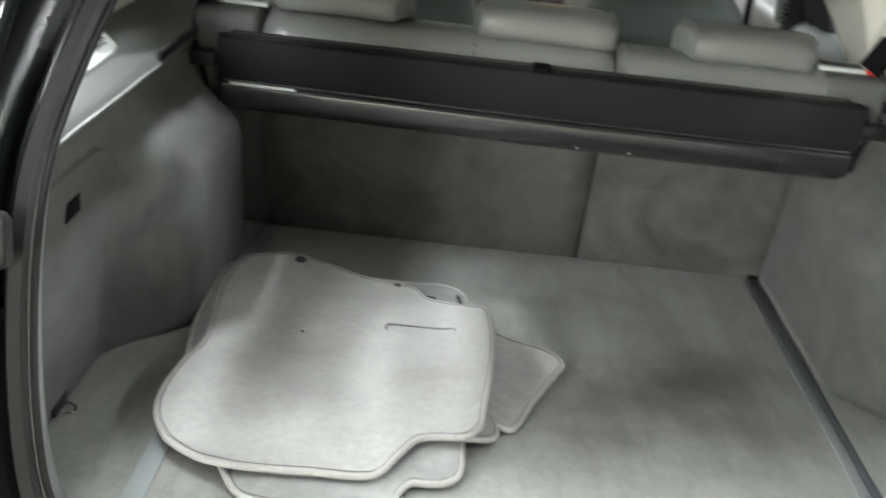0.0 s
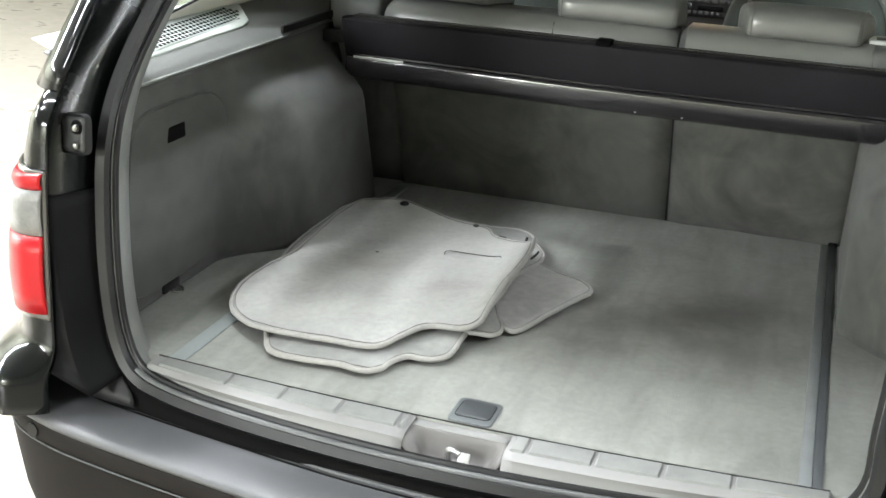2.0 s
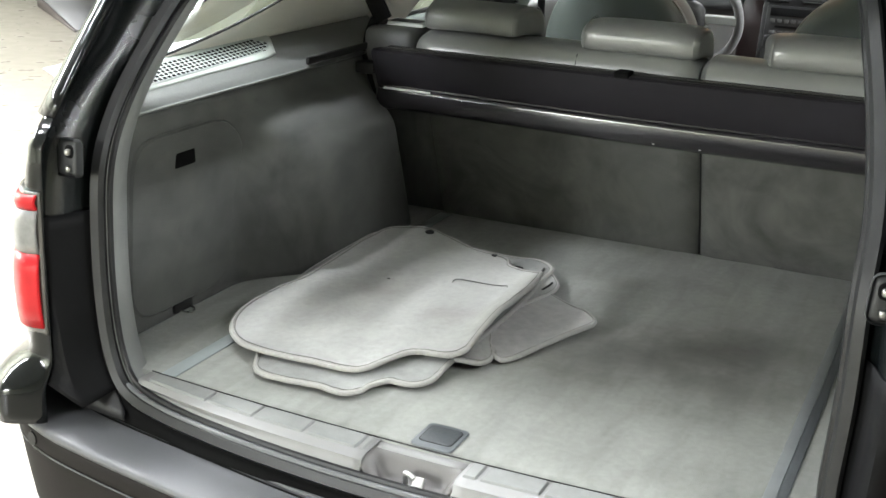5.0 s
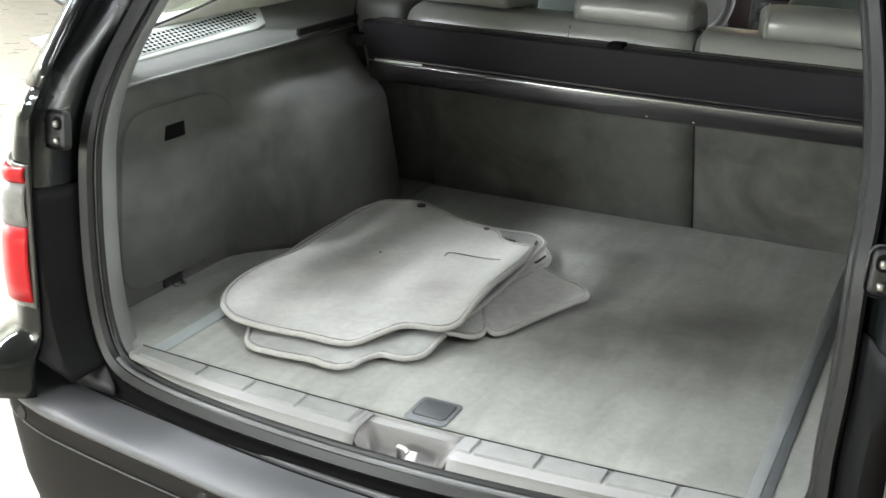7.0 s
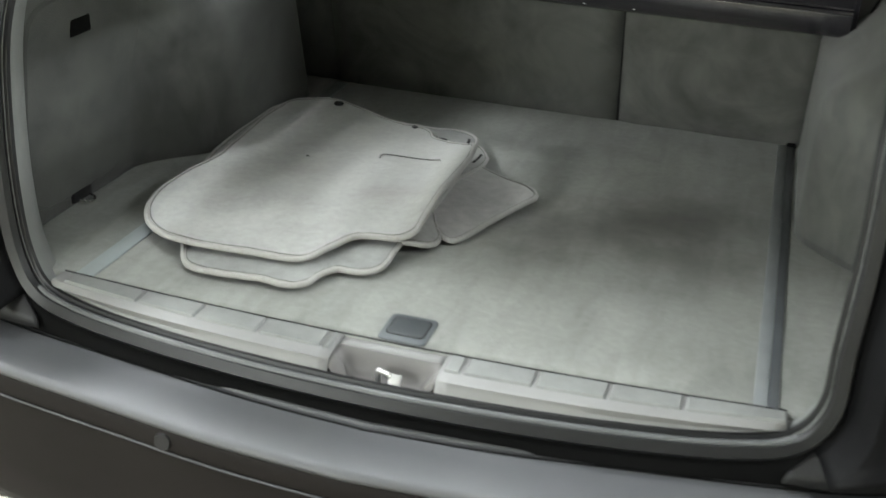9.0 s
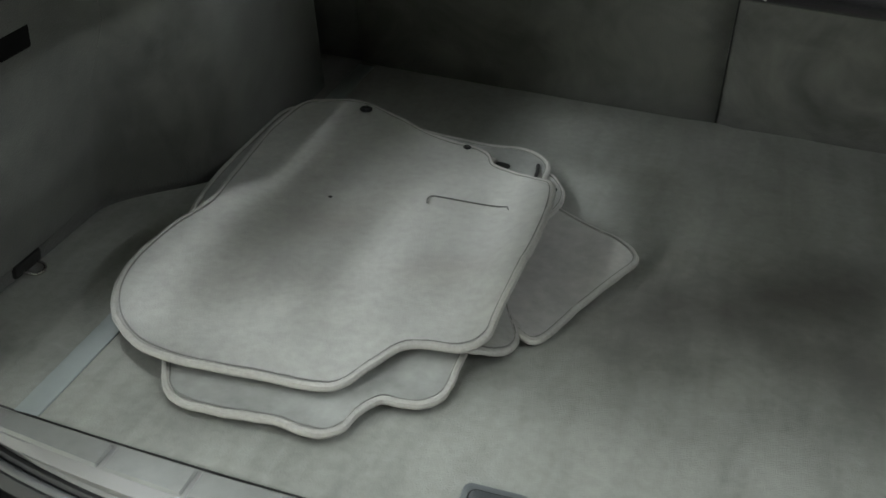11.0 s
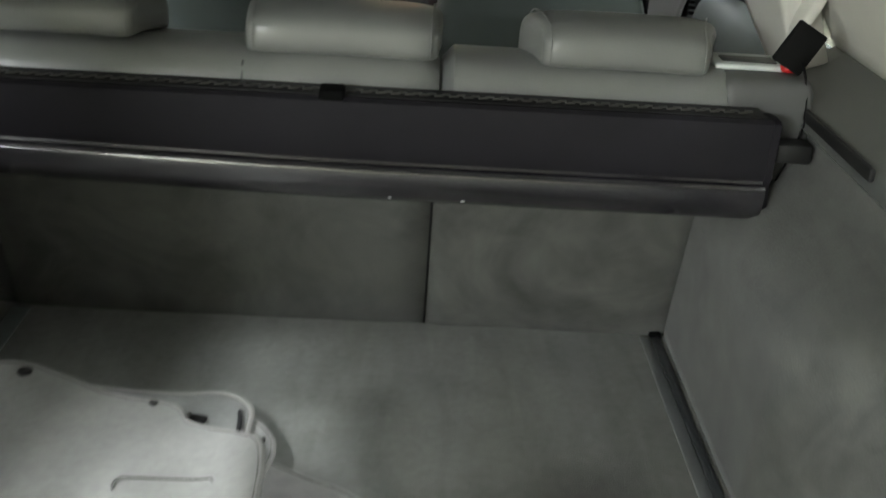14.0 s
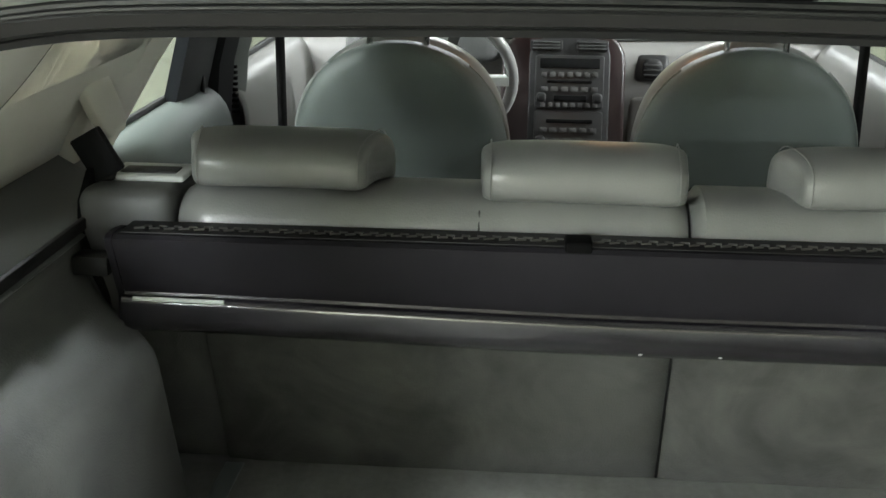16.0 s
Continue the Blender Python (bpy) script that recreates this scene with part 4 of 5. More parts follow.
for k in range(58):
    x = -0.52 + k * 0.0181
    if abs(x) > 0.02:
        join(dash, box(-0.0062, 0.0062, -0.0014, 0.0014, -0.0012, 0.0012, 0), pose(x, 0.7725, 0.4222, 0, 0, 16))
        join(dash, box(-0.0052, 0.0052, -0.0011, 0.0011, -0.0012, 0.0012, 0), pose(x + 0.009, 0.781, 0.4222, 0, 0, -14))
tagged(part("slot_teeth", dash, mat("grey_slot_teeth", (0.045, 0.044, 0.04), 0.5), track), kind="stuff")
part("pull_tab", box(-0.016, 0.015, 0.747, 0.785, 0.410, 0.428, 0.004, 3), HOLE, cover, "black pull tab")
# lamp glint on the roll's glossy edge, put in as a pale bead
part("edge_glint", tube([hung(x, 0.7390, 0.3350) for x in (-0.530, -0.50, -0.47, -0.44, -0.418)], 0.0028, 8), mat("pale_edge_glint", (0.76, 0.80, 0.77), 0.3), cover, "pale bead painting in the lamp glint on the end of the roll")
for x in (0.076, 0.168):
    part("cover_mark", turned(pillow(0.005, 0.002, 0.0025, 0.7, 6), pose(x, 0.7478, 0.2945, -30)), WHITE, cover)

# ---- seat belts at the rear ----
for s in (-1, 1):
    belt = thing("seat_belt", "black webbing seat belt hanging by the rear pillar", "seat belt", (s * 0.60, 0.86, 0.4), "rear seat belts")
    part("buckle_flap", turned(box(-0.025, 0.025, -0.005, 0.005, -0.03, 0.03, 0.003), pose(s * 0.592, 0.845, 0.492, 10, s * 28, s * 20)), BELT, belt)
    rows = [[Vector((s * x - 0.004, y - d, z)), Vector((s * x + 0.004, y + d, z))] for x, y, z, d in ((0.598, 0.845, 0.475, 0.012), (0.606, 0.83, 0.44, 0.012), (0.604, 0.815, 0.40, 0.012), (0.592, 0.81, 0.36, 0.012), (0.578, 0.815, 0.32, 0.010), (0.57, 0.83, 0.29, 0.008))]
    part("webbing", lofted(rows), BELT, belt, thick=0.002)

# ---- floor mats stacked in the boot ----
STITCH = mat("grey_stitch_line", (0.19, 0.188, 0.178), 0.9)
PRESSED = mat("dark_pressed_line", (0.09, 0.09, 0.084), 0.9)


def floor_mat(name, outline, height, label, thick=0.008, pile=MATMAT, smooth_n=5):
    """A bound carpet mat: pile on top, rubber below, a piping round the edge; height(x, y) gives its drape."""
    out = spline([(x, y, 0) for x, y in outline], smooth_n, True)
    c = sum(out, Vector()) / len(out)
    m = thing(name, label, "floor mat", (c.x, c.y, height(c.x, c.y)), "mats in the boot")
    fr = [0.0, 0.2, 0.38, 0.54, 0.68, 0.8, 0.89, 0.95, 0.985, 1.0]

    def surf(dz, k=1.0):
        rows = []
        for f in fr[1:]:
            row = []
            for p in out:
                q = c + (p - c) * f * k
                row.append(Vector((q.x, q.y, height(q.x, q.y) + dz + 0.0012 * noise.noise(Vector((q.x * 22, q.y * 22, 3))))))
            rows.append(row)
        b_ = bmesh.new()
        vv = loft(b_, rows, close_v=True)
        top = b_.verts.new((c.x, c.y, height(c.x, c.y) + dz))
        for j in range(len(out)):
            b_.faces.new((top, vv[0][j], vv[0][(j + 1) % len(out)]))
        return b_

    part("carpet_top", surf(thick * 0.55, 0.995), pile, m)
    part("backing", surf(-thick * 0.2, 0.99), RUBBER, m, "black rubber backing")
    part("piping", sweep([Vector((p.x + 0.0016 * noise.noise(Vector((p.x * 60, p.y * 60, 1))), p.y + 0.0016 * noise.noise(Vector((p.x * 60, p.y * 60, 7))), height(p.x, p.y) + thick * 0.2)) for p in out], ring(thick * 0.62, 8), lambda p: p + Vector((0.02 * (c.x - p.x), 0.02 * (c.y - p.y), 0)) * 1.0, True), PIPING, m, "pale stitched binding")
    part("stitching", tube([c + (p - c) * 0.984 + Vector((0, 0, height(c.x + (p.x - c.x) * 0.984, c.y + (p.y - c.y) * 0.984) - height(c.x, c.y) + thick * 0.62 - c.z + height(c.x, c.y) + 0.0004 + 0.0009 * noise.noise(Vector((p.x * 90, p.y * 90, 2))))) for p in out], 0.0009, 5, True), STITCH, m)
    return m


def h_top(x, y):
    base = 0.026 + 0.016 * ease(0.02, 0.30, y)
    sag = -0.010 * math.exp(-((x + 0.34) / 0.10) ** 2 - ((y - 0.42) / 0.16) ** 2)
    curl = 0.030 * math.exp(-((x + 0.045) / 0.045) ** 2) * ease(0.14, 0.30, y) * (1 - ease(0.50, 0.62, y))
    wave = 0.0045 * noise.noise(Vector((x * 6.5, y * 6.5, 4.2))) + 0.0018 * noise.noise(Vector((x * 17, y * 17, 9.1)))
    return base + sag + curl + wave - 0.006 * ease(-0.42, -0.52, x)


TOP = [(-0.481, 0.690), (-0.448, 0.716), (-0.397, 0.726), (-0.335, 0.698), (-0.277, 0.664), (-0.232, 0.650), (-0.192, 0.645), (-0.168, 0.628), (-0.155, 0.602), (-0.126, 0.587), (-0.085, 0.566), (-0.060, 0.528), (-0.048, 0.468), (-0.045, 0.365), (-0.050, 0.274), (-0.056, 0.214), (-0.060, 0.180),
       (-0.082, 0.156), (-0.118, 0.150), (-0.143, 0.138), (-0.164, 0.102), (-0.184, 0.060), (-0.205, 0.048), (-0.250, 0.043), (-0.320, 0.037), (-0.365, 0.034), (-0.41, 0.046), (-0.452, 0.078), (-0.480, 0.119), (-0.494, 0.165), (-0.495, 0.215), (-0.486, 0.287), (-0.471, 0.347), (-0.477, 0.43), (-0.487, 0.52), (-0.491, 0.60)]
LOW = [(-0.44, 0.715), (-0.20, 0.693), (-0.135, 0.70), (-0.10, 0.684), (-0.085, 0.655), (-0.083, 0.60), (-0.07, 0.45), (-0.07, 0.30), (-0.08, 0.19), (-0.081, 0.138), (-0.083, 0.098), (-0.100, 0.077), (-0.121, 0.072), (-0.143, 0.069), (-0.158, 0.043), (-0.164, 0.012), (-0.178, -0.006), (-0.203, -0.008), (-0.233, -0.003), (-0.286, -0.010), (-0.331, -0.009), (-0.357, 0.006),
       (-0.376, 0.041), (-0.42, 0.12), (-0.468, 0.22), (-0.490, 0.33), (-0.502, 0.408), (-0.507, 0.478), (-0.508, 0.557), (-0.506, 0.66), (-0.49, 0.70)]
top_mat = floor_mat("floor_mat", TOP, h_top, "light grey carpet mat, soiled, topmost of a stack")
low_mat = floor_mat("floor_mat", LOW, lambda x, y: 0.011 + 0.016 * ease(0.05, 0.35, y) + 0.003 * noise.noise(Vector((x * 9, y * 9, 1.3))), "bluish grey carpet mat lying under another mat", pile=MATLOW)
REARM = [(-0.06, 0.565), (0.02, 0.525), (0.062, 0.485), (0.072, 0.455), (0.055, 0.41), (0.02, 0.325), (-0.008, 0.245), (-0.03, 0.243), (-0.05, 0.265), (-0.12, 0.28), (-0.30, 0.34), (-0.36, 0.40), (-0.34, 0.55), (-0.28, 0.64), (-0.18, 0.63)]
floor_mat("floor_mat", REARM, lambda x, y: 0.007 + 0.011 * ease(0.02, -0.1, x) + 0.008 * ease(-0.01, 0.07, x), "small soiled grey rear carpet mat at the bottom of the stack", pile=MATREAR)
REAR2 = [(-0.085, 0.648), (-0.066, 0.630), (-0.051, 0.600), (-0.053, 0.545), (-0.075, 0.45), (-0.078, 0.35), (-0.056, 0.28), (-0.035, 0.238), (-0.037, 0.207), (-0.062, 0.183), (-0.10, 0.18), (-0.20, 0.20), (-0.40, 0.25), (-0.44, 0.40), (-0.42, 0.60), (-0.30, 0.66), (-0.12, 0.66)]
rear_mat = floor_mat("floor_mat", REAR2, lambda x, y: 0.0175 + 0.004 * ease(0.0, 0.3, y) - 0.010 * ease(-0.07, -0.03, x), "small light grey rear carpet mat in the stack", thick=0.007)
# eyelets, wear slot and clip notch of the top mat
for x, y, k_ in ((-0.380, 0.698, 1.0), (-0.204, 0.640, 0.6)):
    part("eyelet", turned(tube([Vector((0.007 * k_ * math.cos(a), 0.007 * k_ * math.sin(a), 0)) for a in [2 * math.pi * k / 14 for k in range(14)]], 0.003 * k_, 6, True), pose(x, y, h_top(x, y) + 0.0055)), BLACK, top_mat, "black eyelet")
    part("eyelet_hole", turned(pillow(0.011 * k_, 0.011 * k_, 0.002, 0.8, 8), pose(x, y, h_top(x, y) + 0.0052)), BLACK, top_mat)
part("eyelet", turned(pillow(0.024, 0.036, 0.003, 0.6, 8), pose(-0.149, 0.622, 0.0325, 0, 0, -12)), BLACK, low_mat, "dark clip opening in the mat")
part("binding_end", turned(pillow(0.011, 0.034, 0.008, 0.5, 8), pose(-0.166, 0.626, 0.034, 0, 0, -14)), PIPING, low_mat)
part("binding_gap", tube([(-0.099, 0.652, 0.0325), (-0.0955, 0.63, 0.033), (-0.094, 0.605, 0.033), (-0.096, 0.585, 0.0325)], 0.0028, 6), RUBBER, low_mat, "dark gap inside the binding")
part("binding_gap", tube([(-0.0625, 0.603, 0.0245), (-0.063, 0.58, 0.0245), (-0.066, 0.556, 0.0245)], 0.0024, 6), RUBBER, rear_mat, "dark gap inside the binding")
part("burn_mark", turned(pillow(0.007, 0.007, 0.002, 0.8, 6), pose(-0.338, 0.434, h_top(-0.338, 0.434) + 0.0046)), RUBBER, top_mat, "small dark mark in the pile")
slot = []
for k in range(13):
    x = -0.204 + 0.10 * k / 12
    slot.append((x, 0.470 + 0.002 * math.sin(3.1 * k / 12) - 0.003 * k / 12, h_top(x, 0.476) + 0.0058))
part("pile_slot", tube([(-0.208, 0.448, slot[0][2]), (-0.2105, 0.458, slot[0][2]), (-0.209, 0.466, slot[0][2]), *slot, (slot[-1][0] + 0.004, 0.459, slot[-1][2])], 0.0011, 5), PRESSED, top_mat, "pressed line in the pile")

# ---- front cabin ----


PIPELEATHER = mat("pale_grey_piping_leather", (0.24, 0.25, 0.235), 0.35, spec=0.5, var=0.15, vscale=12)


def front_seat(name, x, label):
    st = thing(name, label, "seat", (x, 1.80, -0.2), "front seats")
    prof = []
    for k in range(33):
        f = 1 - (1 - k / 32) ** 1.7
        z = -0.25 + 0.765 * f
        w = 0.224 - 0.010 * (1 - f)
        topf = max((f - 0.55) / 0.45, 0)
        w *= math.sqrt(max(1 - topf ** 3.3 * 0.985, 0.008))
        yb = 1.85 - 0.17 * f
        row = []
        for j in range(28):
            a = 2 * math.pi * j / 28
            cx, sy = math.cos(a), math.sin(a)
            px = math.copysign(abs(cx) ** 0.55, cx) * w
            py = math.copysign(abs(sy) ** 0.6, sy) * 0.065 * math.sqrt(max(1 - topf ** 6 * 0.9, 0.05))
            row.append(Vector((x + px, yb + 0.06 + py, z)))
        prof.append(row)
    b_ = bmesh.new()
    vv = loft(b_, prof, close_v=True)
    b_.faces.new(vv[0])
    b_.faces.new(vv[-1])
    part("backrest", b_, SEATCLOTH, st, "grey-green vinyl seat back")
    # leather front cushion, a little wider, ahead of the back panel
    fr_ = []
    for row in prof:
        mid = sum(row, Vector()) / len(row)
        fr_.append([Vector((mid.x + (q.x - mid.x) * 1.0, q.y + 0.075, q.z * 1.0 + 0.006)) for q in row])
    b_ = bmesh.new()
    vv = loft(b_, fr_, close_v=True)
    b_.faces.new(vv[0])
    b_.faces.new(vv[-1])
    part("front_cushion", b_, LEATHER, st, "grey leather seat front")
    for sx in (-1, 1):
        edge_ = [Vector((row[0].x if sx > 0 else row[14].x, row[0].y - 0.004, row[0].z)) for row in prof[6:27]]
        part("edge_piping", tube(edge_, 0.0042, 6), PIPELEATHER, st, "pale leather piping down the edge of the backrest")
    part("pocket_seam", tube([(x - 0.2, 1.735, 0.24), (x, 1.725, 0.235), (x + 0.2, 1.735, 0.24)], 0.004, 6), BLACK, st)
    for sx in (-0.055, 0.055):
        part("headrest_post", tube([(x + sx, 1.745, 0.48), (x + sx, 1.735, 0.56)], 0.006, 8), CHROME, st)
    part("headrest", turned(pillow(0.27, 0.09, 0.17, 0.4), pose(x, 1.735, 0.635, -8)), LEATHER, st, "grey leather headrest")
    part("seat_cushion", turned(pillow(0.5, 0.5, 0.16, 0.3), pose(x, 2.08, -0.10, 6)), LEATHER, st)
    return st


front_seat("driver_chair", -0.325, "driver seat with a grey-green vinyl back")
front_seat("passenger_chair", 0.355, "front passenger seat with a grey-green vinyl back")
part("rear_bench", turned(pillow(1.2, 0.5, 0.16, 0.25), pose(0, 1.27, 0.02, 4)), LEATHER, rear_seat, "grey leather bench cushion")

dashb = thing("dashboard", "grey dashboard with a radio stack in burgundy wood trim", "dashboard", (0, 2.7, -0.1))
DASHFACE = mat("mid_grey_dash_plastic", (0.19, 0.185, 0.175), 0.5, spec=0.4, var=0.2, vscale=6, bump=0.2, bscale=500)
rows = []
for k in range(25):
    x = -0.72 + 1.44 * k / 24
    bulge = 0.06 * math.exp(-((x - 0.03) / 0.22) ** 2)
    rows.append([Vector((x, y - (bulge if y < 2.75 else 0), z)) for y, z in ((2.68, 0.408), (2.655, 0.36), (2.66, 0.25), (2.70, 0.12), (2.74, 0.0), (2.76, -0.2))])
part("dash_shell", lofted(rows), DASHFACE, dashb, thick=0.006)
rows = [[Vector((-0.72 + 1.44 * k / 24, y - (0.06 * math.exp(-((-0.75 + 1.44 * k / 24) / 0.22) ** 2) if y < 2.75 else 0), z)) for y, z in ((3.0, 0.395), (2.85, 0.415), (2.74, 0.418), (2.69, 0.413), (2.676, 0.404))] for k in range(25)]
part("dash_top", lofted(rows), DKTRIM, dashb, "dark grained dash top", thick=0.006)


def on_stack(x0, x1, z0, z1, out0, out1, r, e=0.002):
    """A rounded plate on the leaning centre stack: x across and z up as in the car, out towards the cabin."""
    return turned(plaque(x0, x1, z0 - 0.26, z1 - 0.26, out0, out1, r, e), pose(0, 2.565, 0.26, 78))


stack = part("radio_panel", on_stack(-0.150, 0.172, 0.045, 0.440, -0.02, 0.020, 0.085, 0.010), WOOD, dashb, "burgundy wood panel round the radio")
part("stack_bezel", on_stack(-0.078, 0.132, 0.075, 0.418, 0.018, 0.026, 0.05, 0.004), BLACK, stack, "dark bezel round the radio")
part("radio", on_stack(-0.062, 0.116, 0.235, 0.372, 0.024, 0.033, 0.008), SILVER, stack, "grey radio unit")
part("climate_unit", on_stack(-0.062, 0.116, 0.092, 0.228, 0.024, 0.032, 0.008), SILVER, stack, "grey climate control unit")
for x0, x1, z0, z1 in ((-0.05, 0.104, 0.338, 0.364), (-0.03, 0.085, 0.300, 0.307), (-0.012, 0.072, 0.252, 0.268), (-0.03, 0.09, 0.196, 0.206)):
    part("display", on_stack(x0, x1, z0, z1, 0.03, 0.0345, 0.002, 0.0005), HOLE, stack, "dark display slot")
KEYMAT = mat("pale_grey_button_plastic", (0.062, 0.062, 0.06), 0.4, var=0.4, vscale=30)
for zz, n_, w_ in ((0.322, 7, 0.014), (0.284, 6, 0.018), (0.243, 8, 0.012), (0.178, 6, 0.018), (0.150, 5, 0.021), (0.116, 8, 0.013)):
    for c_ in range(n_):
        xx = -0.05 + 0.155 * (c_ + 0.5) / n_
        part("radio_button", on_stack(xx - w_ / 2, xx + w_ / 2, zz - 0.006, zz + 0.006, 0.03, 0.036, 0.002, 0.0008), KEYMAT if (c_ * 5 + n_) % 3 else DKTRIM, stack)
for kx, kz in ((-0.045, 0.262), (0.10, 0.262), (-0.045, 0.150)):
    part("knob", turned(pillow(0.026, 0.026, 0.016, 0.7, 10), pose(0, 2.565, 0.26, 78) @ pose(kx, kz - 0.26, 0.038)), BLACK, stack)
for vx in (-0.035, 0.084):
    vent = part("air_vent", on_stack(vx - 0.042, vx + 0.042, 0.383, 0.412, 0.022, 0.030, 0.008), BLACK, stack, "dark air vent")
    for k in range(3):
        part("vent_slat", on_stack(vx - 0.036, vx + 0.036, 0.388 + 0.008 * k, 0.391 + 0.008 * k, 0.028, 0.033, 0.001, 0.0005), DKTRIM, vent)
side_vent = part("air_vent", turned(box(0.20, 0.29, -0.014, 0.014, -0.036, 0.036, 0.014, 3), pose(0, 2.63, 0.335, -12)), SILVER, dashb, "side air vent with a round core")
part("vent_core", turned(pillow(0.054, 0.03, 0.054, 0.7, 12), pose(0.245, 2.614, 0.335)), BLACK, side_vent)
for k in range(3):
    part("vent_slat", turned(box(0.222, 0.268, -0.003, 0.003, -0.002, 0.002, 0.001), pose(0, 2.600, 0.322 + 0.013 * k, -12)), DKTRIM, side_vent)
part("glovebox", turned(box(0.19, 0.60, -0.015, 0.015, -0.13, 0.10, 0.012, 3), pose(0, 2.65, 0.16, 8)), DASHFACE, dashb, "mid-grey glovebox lid")
part("console", box(-0.12, 0.16, 1.95, 2.60, -0.2, 0.06, 0.03, 3), WOOD, dashb, "burgundy wood centre console")
part("shift_lever", tube([(0.02, 2.25, 0.05), (0.02, 2.25, 0.12)], 0.008, 8), BLACK, dashb)
part("instrument_hood", turned(pillow(0.42, 0.22, 0.12, 0.4), pose(-0.36, 2.66, 0.40)), DKTRIM, dashb)

wheel = thing("steering_wheel", "grey leather steering wheel with pale spokes", "steering wheel", (-0.305, 2.45, 0.3))
WM = pose(-0.305, 2.40, 0.335, -66)
RIMLEATHER = mat("worn_grey_wheel_leather", (0.20, 0.20, 0.195), 0.3, spec=0.5, var=0.2, vscale=20)
part("rim", turned(tube([Vector((0.188 * math.cos(a), 0.188 * math.sin(a), 0)) for a in [2 * math.pi * k / 40 for k in range(40)]], 0.015, 10, True), WM), RIMLEATHER, wheel)
part("hub", turned(pillow(0.16, 0.13, 0.06, 0.5, 14), WM @ pose(0, 0, -0.02)), DKTRIM, wheel)
for a in (0, 180, 250, 290):
    part("spoke", turned(box(0.06, 0.182, -0.014, 0.014, -0.012, 0.004, 0.004), WM @ pose(0, 0, 0, 0, 0, a)), PALE if a < 200 else DKTRIM, wheel, "pale spoke" if a < 200 else "")
part("column", turned(box(-0.05, 0.05, -0.05, 0.05, -0.28, 0.0, 0.02, 3), WM), BLACK, wheel)

# ---- doors, pillars, screen ----
PANELPALE = mat("pale_grey_door_vinyl", (0.15, 0.148, 0.14), 0.35, spec=0.4, var=0.2, vscale=5)
FRAMEBLACK = mat("black_window_frame", (0.007, 0.008, 0.009), 0.4, spec=0.3)
BTRIM = mat("dark_green_grey_pillar_trim", (0.13, 0.143, 0.134), 0.5, spec=0.4, var=0.2, vscale=8, bump=0.2, bscale=700)
for s in (-1, 1):
    for nm, y0, y1, drop in (("rear_door", 1.05, 1.82, 0.0), ("front_door", 1.9, 2.75, -0.01)):
        door = thing(nm, "side door with grey inner trim and a clear window", "car door", (s * 0.75, (y0 + y1) / 2, -0.2), "side doors")
        prof = [(0.70, -0.2), (0.68, 0.1), (0.67, 0.28), (0.675, 0.36), (0.70, 0.40), (0.735, 0.415), (0.757, 0.412)]
        bend = [(p.x, p.y) for p in spline([(a, b_, 0) for a, b_ in prof], 3)]
        rows = [[Vector((s * (x + 0.006 * ease(y1 - 0.03, y1, y)), y, z + drop - 0.035 * ease(y1 - 0.05, y1 + 0.02, y) ** 2 * ease(0.2, 0.4, z))) for x, z in bend] for y in [y0 + (y1 - y0) * k / 24 for k in range(25)]]
        part("door_panel", lofted(rows), SEATCLOTH if nm == "rear_door" else PANELPALE, door, "grey-green padded door trim", thick=0.003 * s)
        part("door_skin", lofted([[Vector((s * x, y, z)) for y in [y0 + 0.006 + (y1 + 0.062 - y0) * k / 6 for k in range(7)]] for x, z in ((0.80, -0.40), (0.82, -0.2), (0.83, 0.0), (0.82, 0.2), (0.79, 0.38), (0.764, 0.414))]), PAINT, door, "glossy black outer door skin", thick=-0.004 * s)
        part("door_handle", box(min(s * 0.815, s * 0.845), max(s * 0.815, s * 0.845), y1 - 0.20, y1 - 0.02, 0.235, 0.262, 0.008, 3), PAINT, door)
        part("window_rubber", tube([(s * 0.748, y0, 0.419 + drop), (s * 0.748, y1, 0.419 + drop)], 0.007, 6), BLACK, door)
        part("lock_pin", turned(pillow(0.01, 0.01, 0.05, 0.6, 8), pose(s * 0.715, y1 - 0.08, 0.42)), BLACK, door)
        pn = part("window_pane", lofted([[Vector((s * x, y, z)) for y in (y0, (y0 + y1) / 2, y1)] for x, z in ((0.758, 0.40), (0.71, 0.58), (0.62, 0.76))]), GLASS, door, thick=0.004)
        pn.visible_shadow = False
        if nm == "rear_door":
            rows = [[Vector((s * (x - d), y + 0.10 * (z - 0.41), z)) for y, d in ((1.59, 0.0), (1.60, 0.022), (1.68, 0.030), (1.79, 0.030), (1.80, 0.0))] for x, z in ((0.752, 0.30), (0.748, 0.415), (0.715, 0.55), (0.67, 0.66), (0.615, 0.765))]
            part("window_frame", lofted(rows, close_v=True), FRAMEBLACK, door, "black upright frame of the door window")
    rows = [[Vector((s * (x - d), y + sh, z)) for y, d in ((1.80, 0.0), (1.82, 0.035), (1.88, 0.05), (1.89, 0.0))] for x, z, sh in ((0.745, -0.2, 0), (0.745, 0.35, 0), (0.735, 0.45, 0), (0.70, 0.58, 0.01), (0.615, 0.775, 0.03))]
    part("b_pillar", lofted(rows, close_v=True), FRAMEBLACK, car, "black centre pillar")
    rows = [[Vector((s * (x - d), y + sh, z)) for y, d in ((1.895, 0.0), (1.90, 0.045), (1.96, 0.060), (2.03, 0.045), (2.035, 0.0))] for x, z, sh in ((0.745, -0.2, 0), (0.745, 0.35, 0), (0.735, 0.45, 0), (0.70, 0.58, 0.01), (0.615, 0.775, 0.03))]
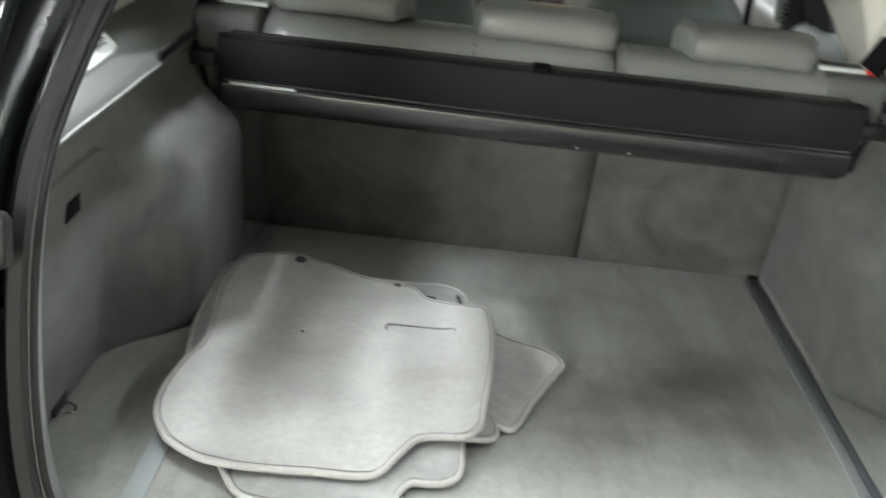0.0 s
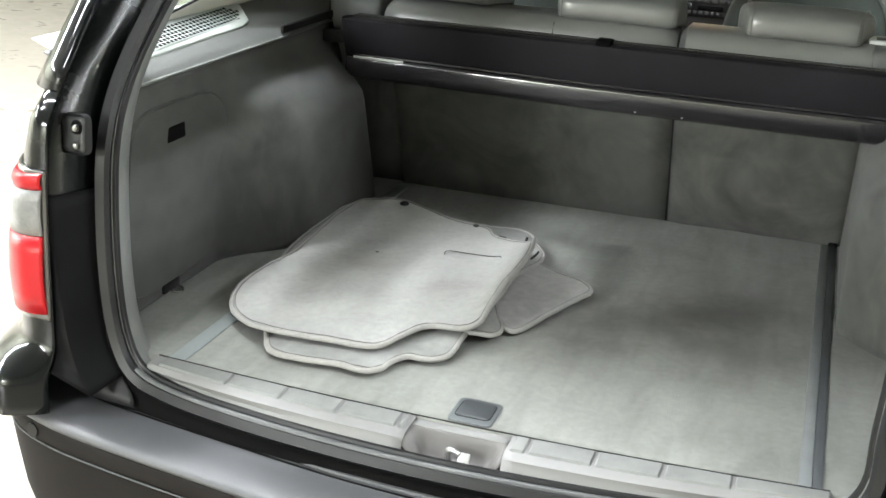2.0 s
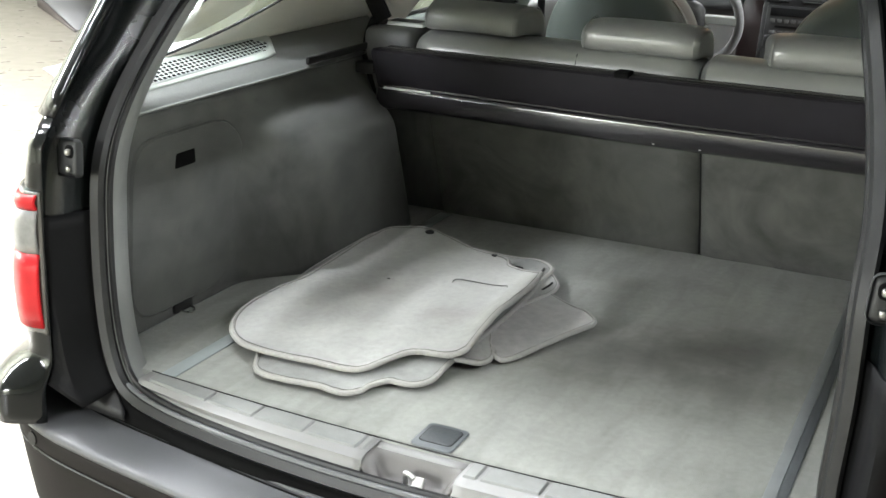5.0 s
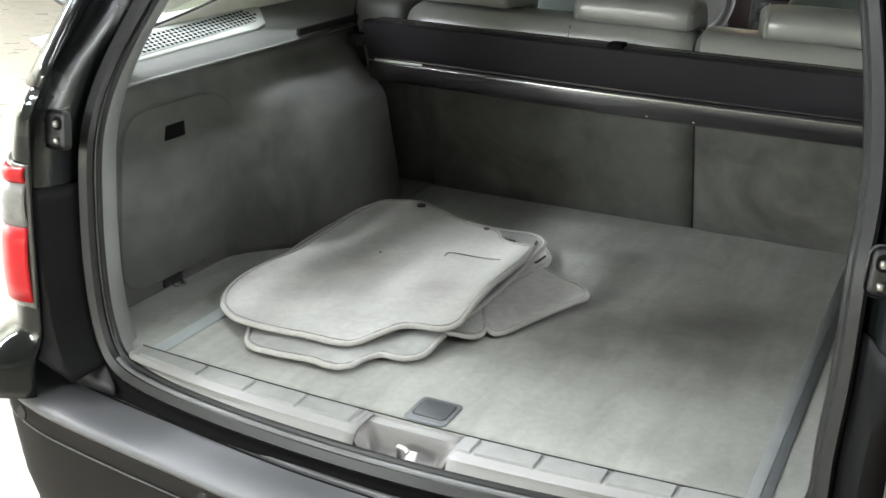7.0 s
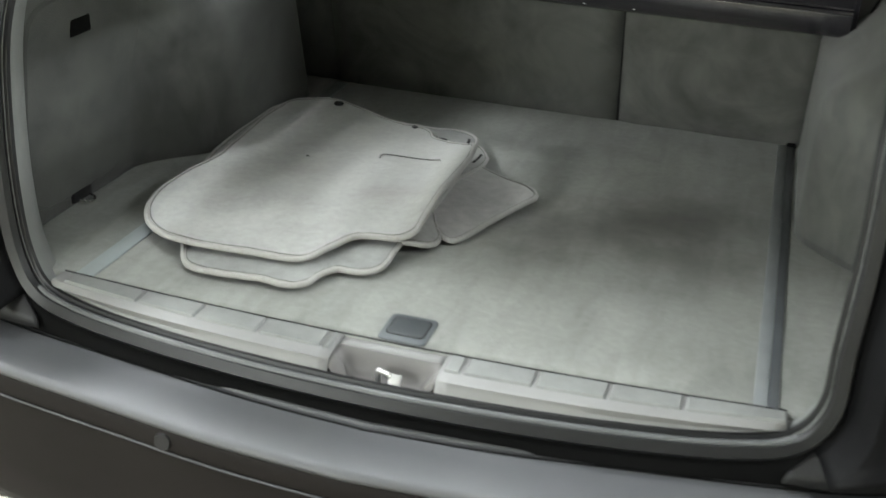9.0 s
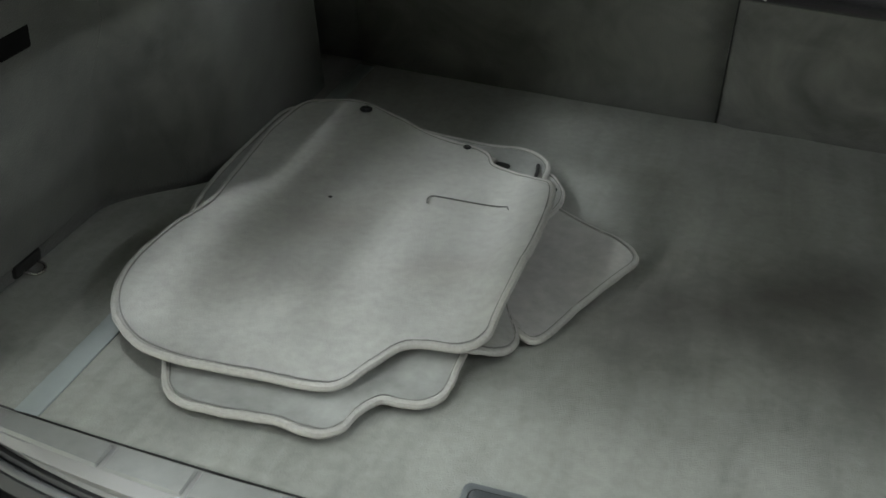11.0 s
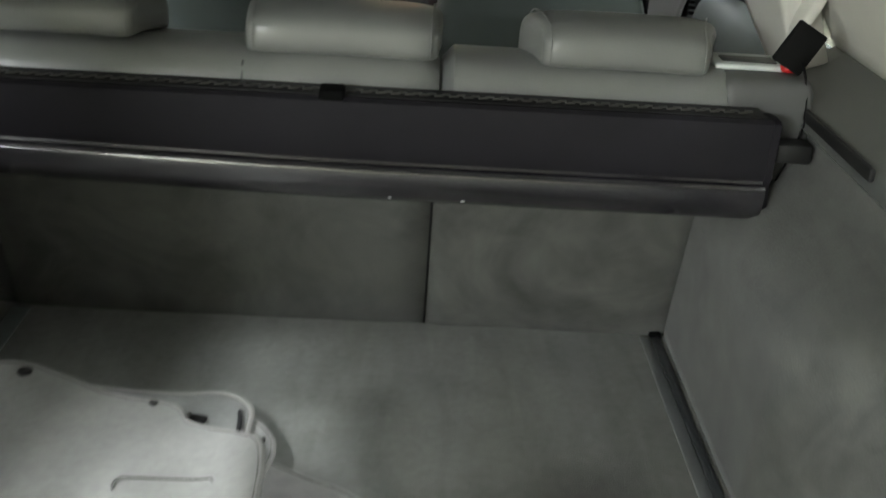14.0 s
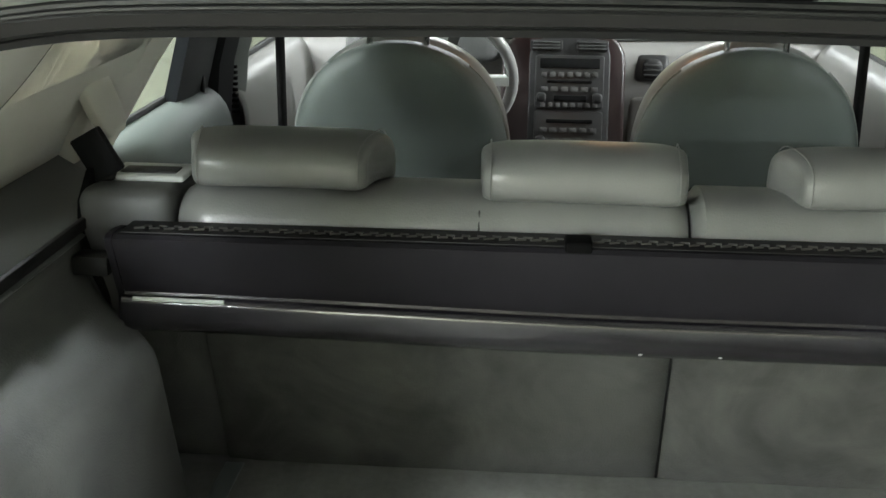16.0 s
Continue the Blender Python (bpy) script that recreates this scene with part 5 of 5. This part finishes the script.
    btrim = part("b_pillar_trim", lofted(rows, close_v=True), BTRIM, car, "dark grey-green trim of the centre pillar")
    for k in range(9):
        part("vent_slot", box(min(s * 0.685, s * 0.698), max(s * 0.685, s * 0.698), 1.893, 1.903, 0.335 + 0.012 * k, 0.341 + 0.012 * k, 0), HOLE, btrim)
    rows = []
    for x, z, sh in ((0.70, -0.2, 0), (0.70, 0.30, 0), (0.70, 0.42, 0.02), (0.665, 0.53, 0.16), (0.64, 0.60, 0.27), (0.575, 0.78, 0.46)):
        rows.append([Vector((s * x, y, z)) for y in (1.02, 1.05, 1.13 + sh, 1.16 + sh)])
    part("c_pillar", lofted(rows), CREAM, car, "cream rear pillar trim", thick=-0.05 * s)
    part("belt_guide", turned(pillow(0.022, 0.10, 0.18, 0.5, 14), pose(s * 0.668, 1.03, 0.560, 0, s * 22, 0)), CREAM, car, "cream moulded seat belt guide")
    fb = thing("front_seat_belt", "black webbing belt hanging from the centre pillar", "seat belt", (s * 0.62, 1.80, 0.3), "front seat belts")
    part("webbing", lofted([[Vector((s * 0.572, 1.775, z)), Vector((s * 0.560, 1.80, z))] for z in (-0.1, 0.2, 0.5, 0.72)]), BELT, fb, thick=0.002)
    part("a_pillar", lofted([[Vector((s * x, y, z)) for x, y, z in ((a, b_, c), (a + 0.05, b_, c), (a + 0.05, b_ + 0.06, c))] for a, b_, c in ((0.70, 2.95, 0.40), (0.66, 2.6, 0.60), (0.58, 2.2, 0.76))]), DKTRIM, car, thick=0.01)
ws = part("windscreen", lofted([[Vector((x, 3.05 - 0.08 * (x / 0.7) ** 2, 0.40)) for x in (-0.7, -0.35, 0, 0.35, 0.7)], [Vector((x * 0.8, 2.25 - 0.06 * (x / 0.7) ** 2, 0.79)) for x in (-0.7, -0.35, 0, 0.35, 0.7)]]), GLASS, car, "windscreen", thick=0.004)
ws.visible_shadow = False
rows = [[Vector((x, y, z)) for x in (-0.78, -0.4, 0, 0.4, 0.78)] for y, z in ((3.0, 0.40), (3.5, 0.36), (3.95, 0.25), (4.05, 0.0), (4.05, -0.4))]
part("bonnet", lofted(rows), PAINT, car, "glossy black bonnet", thick=0.006)
part("underbody", box(-0.78, 0.78, -0.1, 4.0, -0.42, -0.36, 0.02), BLACK, car, "dark underside")
part("cabin_floor", box(-0.70, 0.70, 1.05, 3.0, -0.30, -0.25, 0.01), LINING, car, "grey carpeted cabin floor")
for wx in (-0.72, 0.72):
    for wy in (0.62, 3.3):
        wb = thing("road_wheel", "black tyre on a silver alloy wheel", "wheel", (wx, wy, GROUND), "road wheels")
        wb.parent = car
        wb.matrix_parent_inverse = Matrix.Translation(-BASES[car.name])
        ty = tube([Vector((wx, wy + 0.24 * math.cos(a), GROUND + 0.315 + 0.24 * math.sin(a))) for a in [2 * math.pi * k / 32 for k in range(32)]], 0.078, 10, True)
        part("tyre", ty, RUBBER, wb)
        dk = bmesh.new()
        bmesh.ops.create_cone(dk, cap_ends=True, segments=24, radius1=0.19, radius2=0.19, depth=0.12)
        part("rim", turned(dk, pose(wx, wy, GROUND + 0.315, 0, 90, 0)), SILVER, wb)

# ---- what stands further off in the garage ----
ramp = thing("vehicle_ramp", "grey sheet metal ramp lying on the garage floor", "ramp", (-6.6, 6.6, GROUND))
rb = bmesh.new()
sheet = [Vector((x, y, GROUND + h)) for x, y, h in ((-5.87, 5.67, 0.012), (-5.80, 6.0, 0.012), (-6.42, 6.85, 0.05), (-7.2, 7.45, 0.12), (-7.4, 6.9, 0.12), (-7.15, 6.62, 0.10))]
rb.faces.new([rb.verts.new(p) for p in sheet])
part("ramp_sheet", rb, mat("grey_ramp_steel", (0.14, 0.14, 0.14), 0.5, var=0.2, vscale=2), ramp, thick=0.015)
part("ramp_side", lofted([[sheet[0], sheet[5], sheet[4]], [Vector((p.x, p.y, GROUND + 0.001)) for p in (sheet[0], sheet[5], sheet[4])]]), mat("brown_ramp_side", (0.05, 0.04, 0.035), 0.6), ramp, thick=0.01)
part("cross_rail", box(-8.9, -6.5, 7.75, 7.9, GROUND, GROUND + 0.10, 0.02), BLACK, ramp)
part("rail_tube", tube([(-8.9, 7.72, GROUND + 0.125), (-6.5, 7.72, GROUND + 0.125)], 0.02, 8), CHROME, ramp)
